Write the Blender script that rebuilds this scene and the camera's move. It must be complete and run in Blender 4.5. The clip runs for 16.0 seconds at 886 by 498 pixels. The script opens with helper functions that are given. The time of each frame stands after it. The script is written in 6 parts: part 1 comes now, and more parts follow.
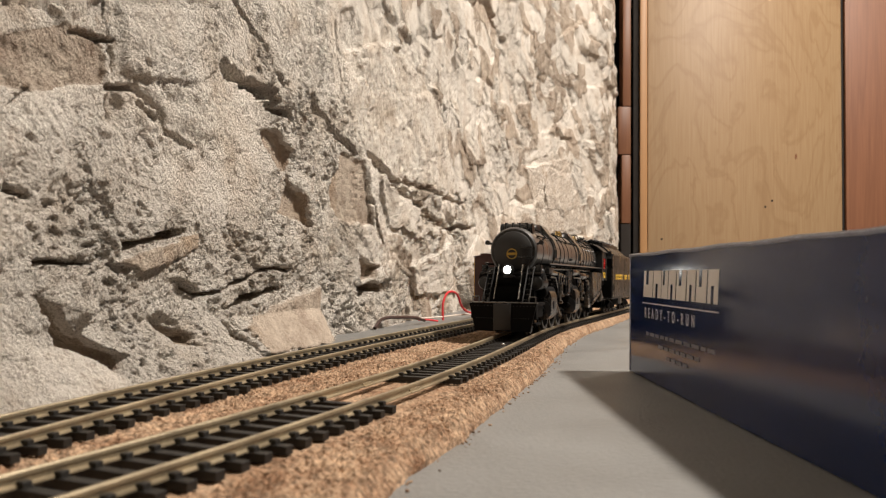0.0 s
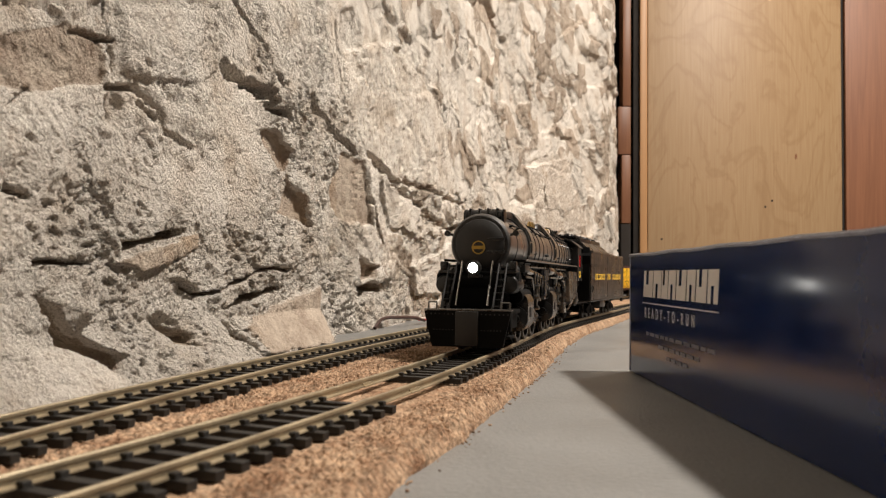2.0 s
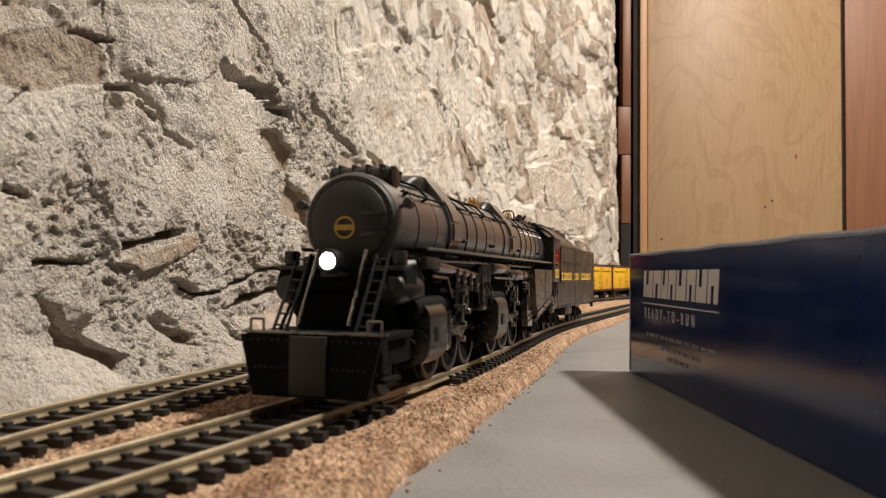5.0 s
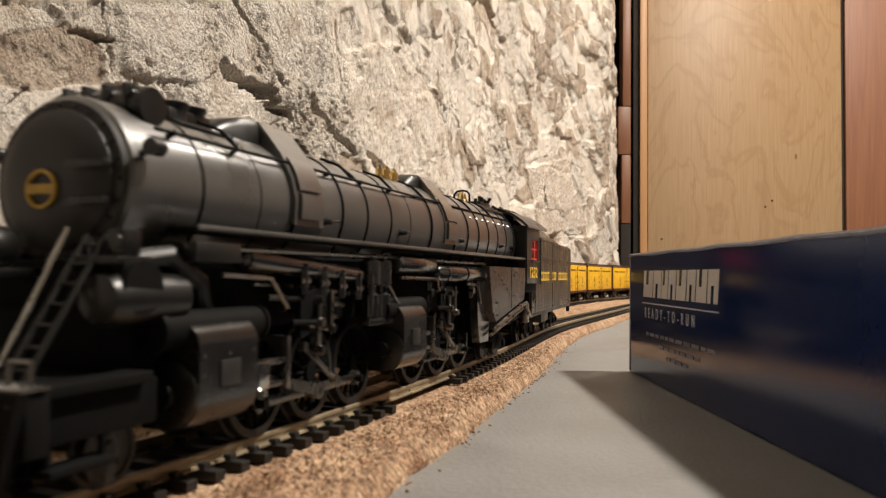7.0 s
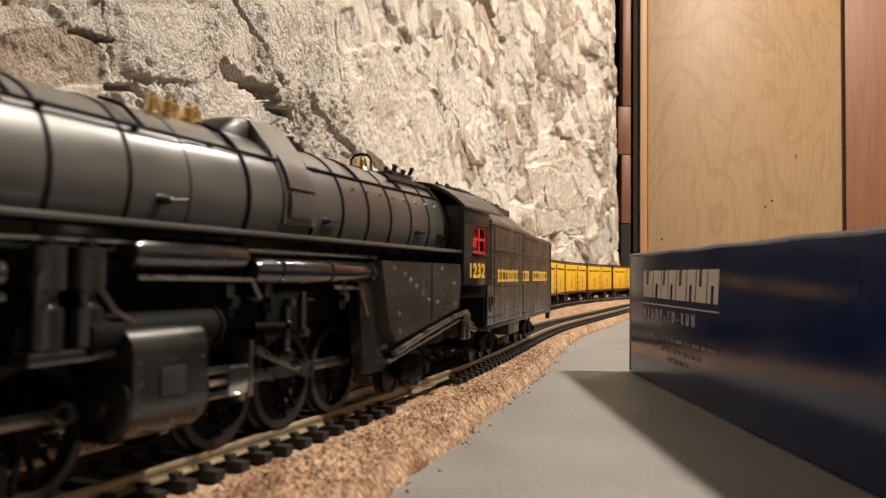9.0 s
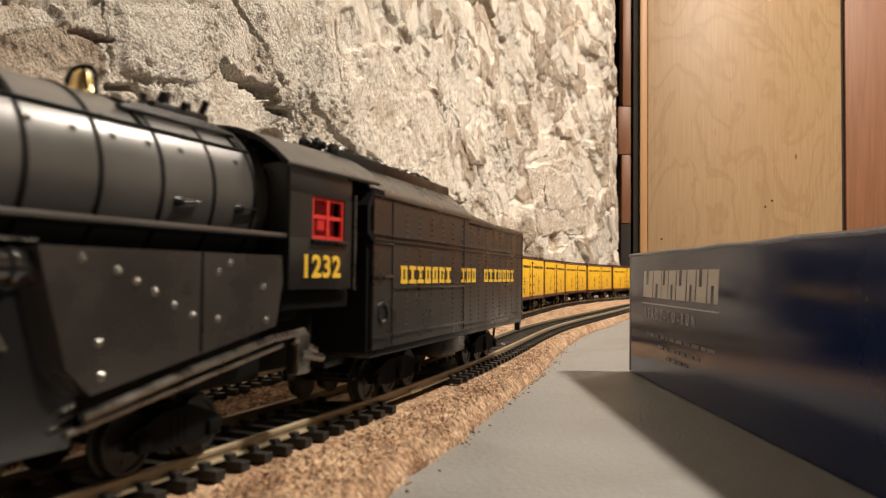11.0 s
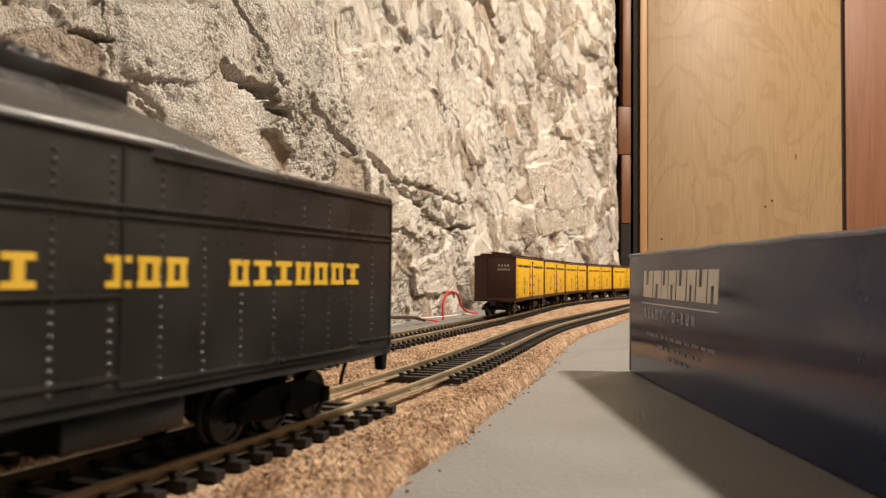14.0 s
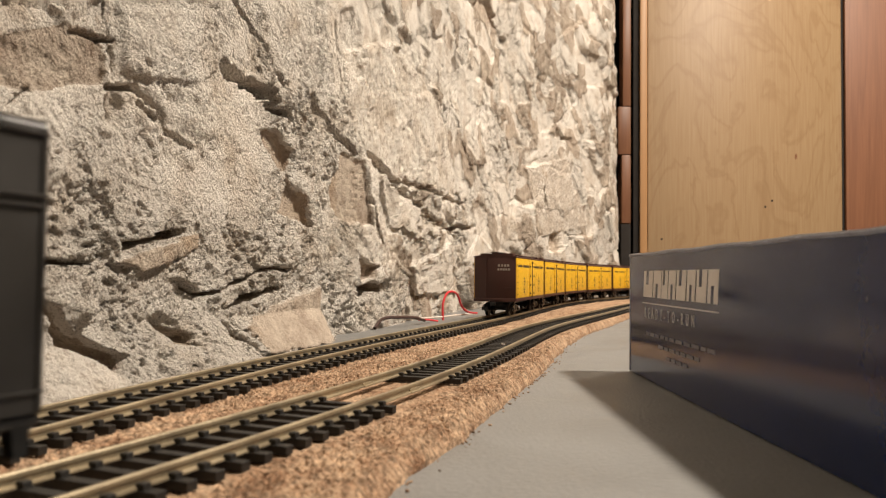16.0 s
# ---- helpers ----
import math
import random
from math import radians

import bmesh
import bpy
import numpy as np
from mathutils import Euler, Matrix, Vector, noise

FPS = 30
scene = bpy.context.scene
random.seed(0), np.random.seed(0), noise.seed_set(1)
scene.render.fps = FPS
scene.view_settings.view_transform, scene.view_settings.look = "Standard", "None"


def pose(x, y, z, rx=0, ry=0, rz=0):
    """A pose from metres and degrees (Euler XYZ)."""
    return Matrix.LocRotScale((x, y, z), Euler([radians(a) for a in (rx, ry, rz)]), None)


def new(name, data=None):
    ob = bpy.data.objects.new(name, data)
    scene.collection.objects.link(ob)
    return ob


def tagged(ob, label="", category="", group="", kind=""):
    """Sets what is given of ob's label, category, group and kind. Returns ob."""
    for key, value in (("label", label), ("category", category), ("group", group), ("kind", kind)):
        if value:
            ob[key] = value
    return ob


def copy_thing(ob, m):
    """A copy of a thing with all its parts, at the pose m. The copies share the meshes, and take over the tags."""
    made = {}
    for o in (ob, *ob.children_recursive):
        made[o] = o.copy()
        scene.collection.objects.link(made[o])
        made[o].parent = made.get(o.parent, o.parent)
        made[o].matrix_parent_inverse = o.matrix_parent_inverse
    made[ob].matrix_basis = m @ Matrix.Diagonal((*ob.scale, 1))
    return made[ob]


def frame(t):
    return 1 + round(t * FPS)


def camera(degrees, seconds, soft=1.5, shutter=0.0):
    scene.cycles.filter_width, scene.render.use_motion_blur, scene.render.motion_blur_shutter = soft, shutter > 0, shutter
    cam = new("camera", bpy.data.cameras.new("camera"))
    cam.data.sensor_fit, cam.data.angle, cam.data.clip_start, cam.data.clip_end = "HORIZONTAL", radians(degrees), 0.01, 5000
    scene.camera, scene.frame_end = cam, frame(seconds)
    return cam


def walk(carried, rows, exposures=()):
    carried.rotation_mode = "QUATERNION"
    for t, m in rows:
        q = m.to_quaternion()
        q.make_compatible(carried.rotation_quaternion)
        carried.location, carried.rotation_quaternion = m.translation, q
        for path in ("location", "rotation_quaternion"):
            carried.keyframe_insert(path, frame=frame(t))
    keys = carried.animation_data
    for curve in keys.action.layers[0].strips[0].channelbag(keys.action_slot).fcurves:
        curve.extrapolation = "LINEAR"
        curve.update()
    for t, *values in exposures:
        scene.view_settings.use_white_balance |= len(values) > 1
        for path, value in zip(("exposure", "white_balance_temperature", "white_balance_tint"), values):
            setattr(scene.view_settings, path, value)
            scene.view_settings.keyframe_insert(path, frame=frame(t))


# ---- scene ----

# ---- camera ----
EYE = (0.0, 0.0, 0.0408)
cam = camera(59.57, 16.0, soft=1.2, shutter=0.5)
cam.data.dof.use_dof, cam.data.dof.focus_distance, cam.data.dof.aperture_fstop = True, 0.42, 38.0
STILL = pose(*EYE, 91.956, 0, 0) @ pose(0, 0, 0, 0, 0, 0.54)
walk(cam, [(0.0, STILL), (16.0, STILL)], exposures=[(0.0, 0.06, 6500, 10), (4.0, 0.05, 6500, 10), (6.5, 0.14, 6650, 10), (9.0, 0.18, 6850, 10), (12.5, 0.17, 7000, 10), (14.5, 0.12, 7000, 10), (16.0, 0.10, 6900, 10)])

# ---- light ----
world = bpy.data.worlds.new("room_air")
scene.world = world
world.use_nodes = True
world.node_tree.nodes["Background"].inputs[0].default_value = (1.0, 0.85, 0.7, 1)
world.node_tree.nodes["Background"].inputs[1].default_value = 0.008


def ceiling_lamp_light(name, place, watts, size, colour=(1.0, 0.915, 0.82)):
    data = bpy.data.lights.new(name, "AREA")
    data.shape, data.size, data.energy, data.color = "DISK", size, watts, colour
    ob = new(name, data)
    ob.matrix_world = pose(*place)
    return ob


LAMP_A = (0.95, 1.25, 1.52)
# added fill with no known source, brightens the near wall and plywood
FILL_LAMP = (0.95, 0.30, 1.52)
ceiling_lamp_light("unseen_bulb", LAMP_A, 13.5, 0.13)
ceiling_lamp_light("unseen_bulb", FILL_LAMP, 54.0, 0.16)


# ---- materials ----
def material(name, colour, rough=0.6, metal=0.0, vary=0.25, scale=60.0, fine=600.0, bump=0.1, bump_scale=900.0,
             depth=0.0003, tint=None, spec=0.5, coat=0.0, rough_vary=0.1, coat_rough=0.03):
    """Two scales of colour and roughness change and a fine relief, in object space metres."""
    m = bpy.data.materials.new(name)
    m.use_nodes = True
    nt = m.node_tree
    bsdf = nt.nodes["Principled BSDF"]
    link = nt.links.new
    co = nt.nodes.new("ShaderNodeTexCoord")
    big = nt.nodes.new("ShaderNodeTexNoise")
    big.inputs["Scale"].default_value, big.inputs["Detail"].default_value = scale, 6
    small = nt.nodes.new("ShaderNodeTexNoise")
    small.inputs["Scale"].default_value, small.inputs["Detail"].default_value = fine, 3
    link(co.outputs["Object"], big.inputs["Vector"])
    link(co.outputs["Object"], small.inputs["Vector"])
    mixf = nt.nodes.new("ShaderNodeMath")
    mixf.operation = "MULTIPLY_ADD"
    link(small.outputs["Fac"], mixf.inputs[0])
    mixf.inputs[1].default_value = 0.4
    half = nt.nodes.new("ShaderNodeMath")
    half.operation = "MULTIPLY"
    link(big.outputs["Fac"], half.inputs[0])
    half.inputs[1].default_value = 0.6
    link(half.outputs[0], mixf.inputs[2])
    ramp = nt.nodes.new("ShaderNodeValToRGB")
    other = tint or tuple(c * 0.6 for c in colour)
    ramp.color_ramp.elements[0].position, ramp.color_ramp.elements[1].position = 0.36, 0.62
    ramp.color_ramp.elements[0].color = (*[c + (o - c) * min(1, vary * 2) for c, o in zip(colour, other)], 1)
    ramp.color_ramp.elements[1].color = (*[min(1, c * (1 + vary * 0.3)) for c in colour], 1)
    link(mixf.outputs[0], ramp.inputs[0])
    link(ramp.outputs[0], bsdf.inputs["Base Color"])
    rr = nt.nodes.new("ShaderNodeMapRange")
    link(big.outputs["Fac"], rr.inputs["Value"])
    rr.inputs["From Min"].default_value, rr.inputs["From Max"].default_value = 0.3, 0.7
    rr.inputs["To Min"].default_value = max(0.03, rough - rough_vary)
    rr.inputs["To Max"].default_value = min(1, rough + rough_vary)
    link(rr.outputs[0], bsdf.inputs["Roughness"])
    bsdf.inputs["Metallic"].default_value = metal
    bsdf.inputs["Specular IOR Level"].default_value = spec
    bsdf.inputs["Coat Weight"].default_value, bsdf.inputs["Coat Roughness"].default_value = coat, coat_rough
    if bump:
        bn = nt.nodes.new("ShaderNodeTexNoise")
        bn.inputs["Scale"].default_value, bn.inputs["Detail"].default_value = bump_scale, 4
        link(co.outputs["Object"], bn.inputs["Vector"])
        b = nt.nodes.new("ShaderNodeBump")
        b.inputs["Strength"].default_value, b.inputs["Distance"].default_value = bump, depth
        link(bn.outputs["Fac"], b.inputs["Height"])
        link(b.outputs[0], bsdf.inputs["Normal"])
    return m


def stone_material():
    """Limewash over brown stone: clean pale faces, bare tan patches, gritty mortar."""
    m = bpy.data.materials.new("limewashed_stone")
    m.use_nodes = True
    nt = m.node_tree
    bsdf = nt.nodes["Principled BSDF"]
    link = nt.links.new
    co = nt.nodes.new("ShaderNodeTexCoord")

    def noise_node(scale, detail, rough=0.55, distort=0.0):
        n = nt.nodes.new("ShaderNodeTexNoise")
        n.inputs["Scale"].default_value, n.inputs["Detail"].default_value = scale, detail
        n.inputs["Roughness"].default_value, n.inputs["Distortion"].default_value = rough, distort
        link(co.outputs["Object"], n.inputs["Vector"])
        return n.outputs["Fac"]

    def ramp_node(source, stops):
        r = nt.nodes.new("ShaderNodeValToRGB")
        while len(r.color_ramp.elements) < len(stops):
            r.color_ramp.elements.new(0.5)
        for e, (at, c) in zip(r.color_ramp.elements, stops):
            e.position, e.color = at, (*c, 1)
        link(source, r.inputs[0])
        return r.outputs[0]

    def mix_node(factor, one, two, blend="MIX"):
        x = nt.nodes.new("ShaderNodeMix")
        x.data_type, x.blend_type = "RGBA", blend
        for socket, value in (("Factor", factor), ("A", one), ("B", two)):
            if isinstance(value, (tuple, float)):
                x.inputs[socket].default_value = (*value, 1) if isinstance(value, tuple) else value
            else:
                link(value, x.inputs[socket])
        return x.outputs["Result"]
    wash = ramp_node(noise_node(26, 8, 0.7), [(0.30, (0.62, 0.51, 0.40)), (0.48, (0.86, 0.78, 0.685)), (0.75, (0.92, 0.865, 0.785))])
    tan = ramp_node(noise_node(70, 6, 0.7), [(0.33, (0.40, 0.305, 0.235)), (0.62, (0.66, 0.56, 0.455))])
    ochre = ramp_node(noise_node(17, 4, 0.6), [(0.60, (0, 0, 0)), (0.72, (0.4, 0.4, 0.4))])
    tan = mix_node(ochre, tan, (0.52, 0.33, 0.17))
    open_stone = nt.nodes.new("ShaderNodeAttribute")
    open_stone.attribute_name = "bare"
    # the wash has flaked: bare stone shows where the flake noise falls under the bareness
    flake = nt.nodes.new("ShaderNodeMath")
    flake.operation = "SUBTRACT"
    link(open_stone.outputs["Fac"], flake.inputs[0])
    link(noise_node(240, 7, 0.75), flake.inputs[1])
    edge = nt.nodes.new("ShaderNodeMapRange")
    link(flake.outputs[0], edge.inputs["Value"])
    edge.inputs["From Min"].default_value, edge.inputs["From Max"].default_value = -0.04, 0.05
    colour = mix_node(edge.outputs[0], wash, tan)
    grit = ramp_node(noise_node(760, 4, 0.7), [(0.38, (0.22, 0.165, 0.125)), (0.43, (1, 1, 1))])
    rough_stone = nt.nodes.new("ShaderNodeAttribute")
    rough_stone.attribute_name = "rough"
    dusty = nt.nodes.new("ShaderNodeMath")
    dusty.operation = "MULTIPLY"
    link(rough_stone.outputs["Fac"], dusty.inputs[0])
    dusty.inputs[1].default_value = 0.68
    colour = mix_node(dusty.outputs[0], colour, grit, "MULTIPLY")
    link(colour, bsdf.inputs["Base Color"])
    bsdf.inputs["Roughness"].default_value = 0.95
    bsdf.inputs["Specular IOR Level"].default_value = 0.15
    vor = nt.nodes.new("ShaderNodeTexVoronoi")
    vor.inputs["Scale"].default_value = 760
    link(co.outputs["Object"], vor.inputs["Vector"])
    grain = nt.nodes.new("ShaderNodeMath")
    grain.operation = "MULTIPLY_ADD"
    link(vor.outputs["Distance"], grain.inputs[0])
    grain.inputs[1].default_value = -0.45
    link(noise_node(640, 8, 0.8), grain.inputs[2])
    level = nt.nodes.new("ShaderNodeMapRange")
    link(rough_stone.outputs["Fac"], level.inputs["Value"])
    level.inputs["To Min"].default_value, level.inputs["To Max"].default_value = 0.30, 1.05
    total = nt.nodes.new("ShaderNodeMath")
    total.operation = "MULTIPLY"
    link(grain.outputs[0], total.inputs[0])
    link(level.outputs[0], total.inputs[1])
    bmp = nt.nodes.new("ShaderNodeBump")
    bmp.inputs["Strength"].default_value, bmp.inputs["Distance"].default_value = 1.0, 0.0036
    link(total.outputs[0], bmp.inputs["Height"])
    link(bmp.outputs[0], bsdf.inputs["Normal"])
    return m


def wood_material(name, light, dark, along=1.2, across=14.0, distort=3.0, rough=0.45, rings=2.2):
    """Rotary-cut or sawn wood: warped bands along z."""
    m = bpy.data.materials.new(name)
    m.use_nodes = True
    nt = m.node_tree
    bsdf = nt.nodes["Principled BSDF"]
    link = nt.links.new
    co = nt.nodes.new("ShaderNodeTexCoord")
    mp = nt.nodes.new("ShaderNodeMapping")
    mp.inputs["Scale"].default_value = (across, across, along)
    mp.inputs["Location"].default_value = (3.13, 0.4, 1.71)
    link(co.outputs["Object"], mp.inputs["Vector"])
    broad = nt.nodes.new("ShaderNodeTexNoise")
    broad.inputs["Scale"].default_value, broad.inputs["Detail"].default_value = 0.78, 4
    broad.inputs["Distortion"].default_value = distort * 0.3
    link(mp.outputs[0], broad.inputs["Vector"])
    saw = nt.nodes.new("ShaderNodeMath")
    saw.operation = "MULTIPLY"
    link(broad.outputs["Fac"], saw.inputs[0])
    saw.inputs[1].default_value = rings * 11.0
    fr = nt.nodes.new("ShaderNodeMath")
    fr.operation = "PINGPONG"
    link(saw.outputs[0], fr.inputs[0])
    fr.inputs[1].default_value = 1.0
    ramp = nt.nodes.new("ShaderNodeValToRGB")
    e = ramp.color_ramp.elements
    e[0].position, e[1].position = 0.0, 0.45
    e[0].color, e[1].color = (*[d + (l - d) * 0.62 for l, d in zip(light, dark)], 1), (*light, 1)
    link(fr.outputs[0], ramp.inputs[0])
    mp2 = nt.nodes.new("ShaderNodeMapping")
    mp2.inputs["Scale"].default_value = (260, 260, 9)
    link(co.outputs["Object"], mp2.inputs["Vector"])
    grain = nt.nodes.new("ShaderNodeTexNoise")
    grain.inputs["Scale"].default_value, grain.inputs["Detail"].default_value = 1.0, 5
    link(mp2.outputs[0], grain.inputs["Vector"])
    gr = nt.nodes.new("ShaderNodeMapRange")
    link(grain.outputs["Fac"], gr.inputs["Value"])
    gr.inputs["From Min"].default_value, gr.inputs["From Max"].default_value = 0.35, 0.65
    gr.inputs["To Min"].default_value, gr.inputs["To Max"].default_value = 0.0, 0.35
    mix = nt.nodes.new("ShaderNodeMix")
    mix.data_type = "RGBA"
    link(gr.outputs[0], mix.inputs["Factor"])
    link(ramp.outputs[0], mix.inputs["A"])
    mix.inputs["B"].default_value = (*dark, 1)
    link(mix.outputs["Result"], bsdf.inputs["Base Color"])
    bsdf.inputs["Roughness"].default_value = rough
    b = nt.nodes.new("ShaderNodeBump")
    b.inputs["Strength"].default_value, b.inputs["Distance"].default_value = 0.15, 0.0005
    link(grain.outputs["Fac"], b.inputs["Height"])
    link(b.outputs[0], bsdf.inputs["Normal"])
    return m


def glow_material(name, colour, strength):
    m = bpy.data.materials.new(name)
    m.use_nodes = True
    b = m.node_tree.nodes["Principled BSDF"]
    b.inputs["Base Color"].default_value = (*colour, 1)
    b.inputs["Emission Color"].default_value = (*colour, 1)
    b.inputs["Emission Strength"].default_value = strength
    return m


def cork_material():
    m = material("cork", (0.47, 0.335, 0.225), 0.9, vary=0.5, scale=120, fine=900, bump=1.0, bump_scale=750, depth=0.0012,
                 tint=(0.23, 0.125, 0.07), spec=0.2)
    nt = m.node_tree
    bsdf = nt.nodes["Principled BSDF"]
    base = bsdf.inputs["Base Color"].links[0].from_socket
    co = nt.nodes.new("ShaderNodeTexCoord")
    vor = nt.nodes.new("ShaderNodeTexVoronoi")
    vor.inputs["Scale"].default_value = 950
    nt.links.new(co.outputs["Object"], vor.inputs["Vector"])
    ramp = nt.nodes.new("ShaderNodeValToRGB")
    ramp.color_ramp.elements[0].color, ramp.color_ramp.elements[1].color = (0.45, 0.45, 0.45, 1), (1.25, 1.2, 1.15, 1)
    sep = nt.nodes.new("ShaderNodeSeparateColor")
    nt.links.new(vor.outputs["Color"], sep.inputs[0])
    nt.links.new(sep.outputs[0], ramp.inputs[0])
    mix = nt.nodes.new("ShaderNodeMix")
    mix.data_type, mix.blend_type = "RGBA", "MULTIPLY"
    mix.inputs["Factor"].default_value = 0.8
    nt.links.new(base, mix.inputs["A"])
    nt.links.new(ramp.outputs[0], mix.inputs["B"])
    nt.links.new(mix.outputs["Result"], bsdf.inputs["Base Color"])
    return m


STONE = stone_material()
CORK = cork_material()
TABLE = material("grey_paint", (0.20, 0.196, 0.187), 0.5, vary=0.14, scale=30, fine=500, bump=0.55, bump_scale=700, depth=0.0005)
PLY = wood_material("birch_plywood", (0.35, 0.232, 0.125), (0.235, 0.130, 0.058), along=4.0, across=7.0, distort=5.0, rings=1.2)
PINE = wood_material("pine_edge", (0.46, 0.25, 0.11), (0.36, 0.17, 0.06), along=1.0, across=40.0)
MAHOGANY = wood_material("red_brown_wood", (0.23, 0.095, 0.045), (0.14, 0.052, 0.024), along=0.7, across=24.0, rings=1.2)
REDWOOD = wood_material("red_timber", (0.20, 0.085, 0.04), (0.12, 0.045, 0.02), along=1.0, across=20.0)
PLASTER = material("dull_plaster", (0.20, 0.18, 0.155), 0.9, vary=0.2, scale=4, fine=60, bump=0.2)
FLOOR = material("grey_concrete", (0.25, 0.23, 0.21), 0.85, vary=0.3, scale=4, fine=90, bump=0.3)
# near-black that stands in for shade in gaps; also used for the nail holes
DARK = material("gap_shade_dark", (0.02, 0.015, 0.012), 0.9, bump=0.1)
BLACK = material("black_paint", (0.006, 0.0058, 0.0055), 0.34, vary=0.2, scale=90, fine=900, bump=0.05, bump_scale=1500, depth=0.0001)
BOILER = material("satin_black_paint", (0.058, 0.054, 0.049), 0.36, spec=1.0, coat=1.0, coat_rough=0.26, vary=0.2, scale=60, fine=900, bump=0.04, bump_scale=1500, depth=0.0001)
GRAPHITE = material("graphite_grey_paint", (0.017, 0.0155, 0.014), 0.52, vary=0.2, scale=60, fine=900, bump=0.06, bump_scale=1500, depth=0.0001)
TENDER = material("tender_black_paint", (0.018, 0.016, 0.014), 0.32, spec=0.7, vary=0.2, scale=60, fine=700, bump=0.05, bump_scale=1300, depth=0.0001)
WHEEL = material("blackened_wheel", (0.030, 0.028, 0.026), 0.38, metal=0.4, vary=0.3, scale=200, fine=1500, bump=0.05)
STEEL = material("dark_steel", (0.24, 0.228, 0.21), 0.30, metal=1.0, vary=0.3, scale=200, fine=1500, bump=0.05)
GLOSS = material("gloss_black_paint", (0.014, 0.0132, 0.0125), 0.22, coat=0.8, coat_rough=0.15, vary=0.2, scale=90, fine=900, bump=0.04, bump_scale=1500, depth=0.0001, spec=0.8)
CASING = material("casing_black_paint", (0.012, 0.0112, 0.0105), 0.27, vary=0.2, scale=90, fine=900, bump=0.04, bump_scale=1500, depth=0.0001, spec=0.8)
SHEET = material("brown_black_sheet", (0.032, 0.027, 0.023), 0.30, vary=0.25, scale=80, fine=900, bump=0.06, bump_scale=1500, depth=0.0001, spec=1.0)
# duller, darker black; besides handrails it puts shade into low and hidden parts
MATT = material("matt_shade_black", (0.004, 0.004, 0.004), 0.7, vary=0.2, bump=0.0, spec=0.10)
BRIGHT = material("bright_steel", (0.60, 0.58, 0.54), 0.22, metal=1.0, vary=0.2, scale=200, fine=1500, bump=0.03)
BRASS = material("brass", (0.90, 0.66, 0.30), 0.20, metal=1.0, vary=0.2, scale=200, fine=1500, bump=0.03)
RAIL = material("nickel_rail", (0.42, 0.345, 0.23), 0.42, metal=0.6, vary=0.35, scale=90, fine=1600, bump=0.1, bump_scale=2500, depth=0.0001, rough_vary=0.12)
TIE = material("black_tie_plastic", (0.016, 0.014, 0.012), 0.55, vary=0.3, scale=200, fine=1800, bump=0.3, bump_scale=1600, depth=0.0002)
COAL = material("coal", (0.012, 0.012, 0.012), 0.30, vary=0.3, scale=300, bump=0.5, bump_scale=1200)
YELLOW = material("yellow_car_paint", (0.80, 0.46, 0.02), 0.45, vary=0.12, scale=40, fine=800, bump=0.08, bump_scale=900, depth=0.0001, tint=(0.6, 0.32, 0.02))
MAROON = material("oxide_brown_paint", (0.060, 0.018, 0.012), 0.5, vary=0.2, scale=50, fine=800, bump=0.08, bump_scale=1200, depth=0.0001)
GOLD = material("gold_lettering", (0.75, 0.46, 0.05), 0.45, vary=0.1, scale=200, bump=0.0)
DULLGOLD = material("dull_gold_badge", (0.50, 0.31, 0.04), 0.5, vary=0.2, scale=300, bump=0.0)
GREYMARK = material("pale_marking", (0.55, 0.50, 0.45), 0.6, vary=0.1, bump=0.0)
DARKMARK = material("dark_marking", (0.05, 0.035, 0.02), 0.6, vary=0.1, bump=0.0)
RED = material("cab_red_paint", (0.62, 0.035, 0.03), 0.45, vary=0.15, scale=200, bump=0.02)
WHITEMARK = material("silver_grey_ink", (0.72, 0.68, 0.64), 0.45, vary=0.1, scale=100, bump=0.0)
CARD = material("glossy_blue_card", (0.007, 0.020, 0.082), 0.16, vary=0.18, scale=25, fine=300, bump=0.06, bump_scale=60, depth=0.0006, rough_vary=0.06)
# pale tone puts the light on the box's top fold into the colour
CARD_TOP = material("pale_card_edge", (0.34, 0.36, 0.44), 0.5, vary=0.4, scale=200, fine=900, bump=0.3)
REDWIRE = material("red_wire", (0.70, 0.05, 0.06), 0.4, vary=0.05, bump=0.0)
WHITEWIRE = material("white_wire", (0.75, 0.66, 0.58), 0.4, vary=0.05, bump=0.0)
BROWNWIRE = material("dark_brown_cable", (0.055, 0.025, 0.018), 0.5, vary=0.2, bump=0.1)
LIT = glow_material("lit_headlight", (1.0, 0.97, 0.90), 22.0)
MM = 0.001


# ---- mesh helpers (millimetres in, metres out) ----
def box(bm, x0, x1, y0, y1, z0, z1, bevel=0.0):
    before = set(bm.verts)
    res = bmesh.ops.create_cube(bm, size=1.0)
    vs = res["verts"]
    for v in vs:
        v.co = Vector(((x0 + x1) / 2 + v.co.x * (x1 - x0), (y0 + y1) / 2 + v.co.y * (y1 - y0), (z0 + z1) / 2 + v.co.z * (z1 - z0)))
    if bevel:
        es = list({e for v in vs for e in v.link_edges})
        bmesh.ops.bevel(bm, geom=es, offset=bevel, segments=2, affect="EDGES", profile=0.5)
    return [v for v in bm.verts if v not in before]


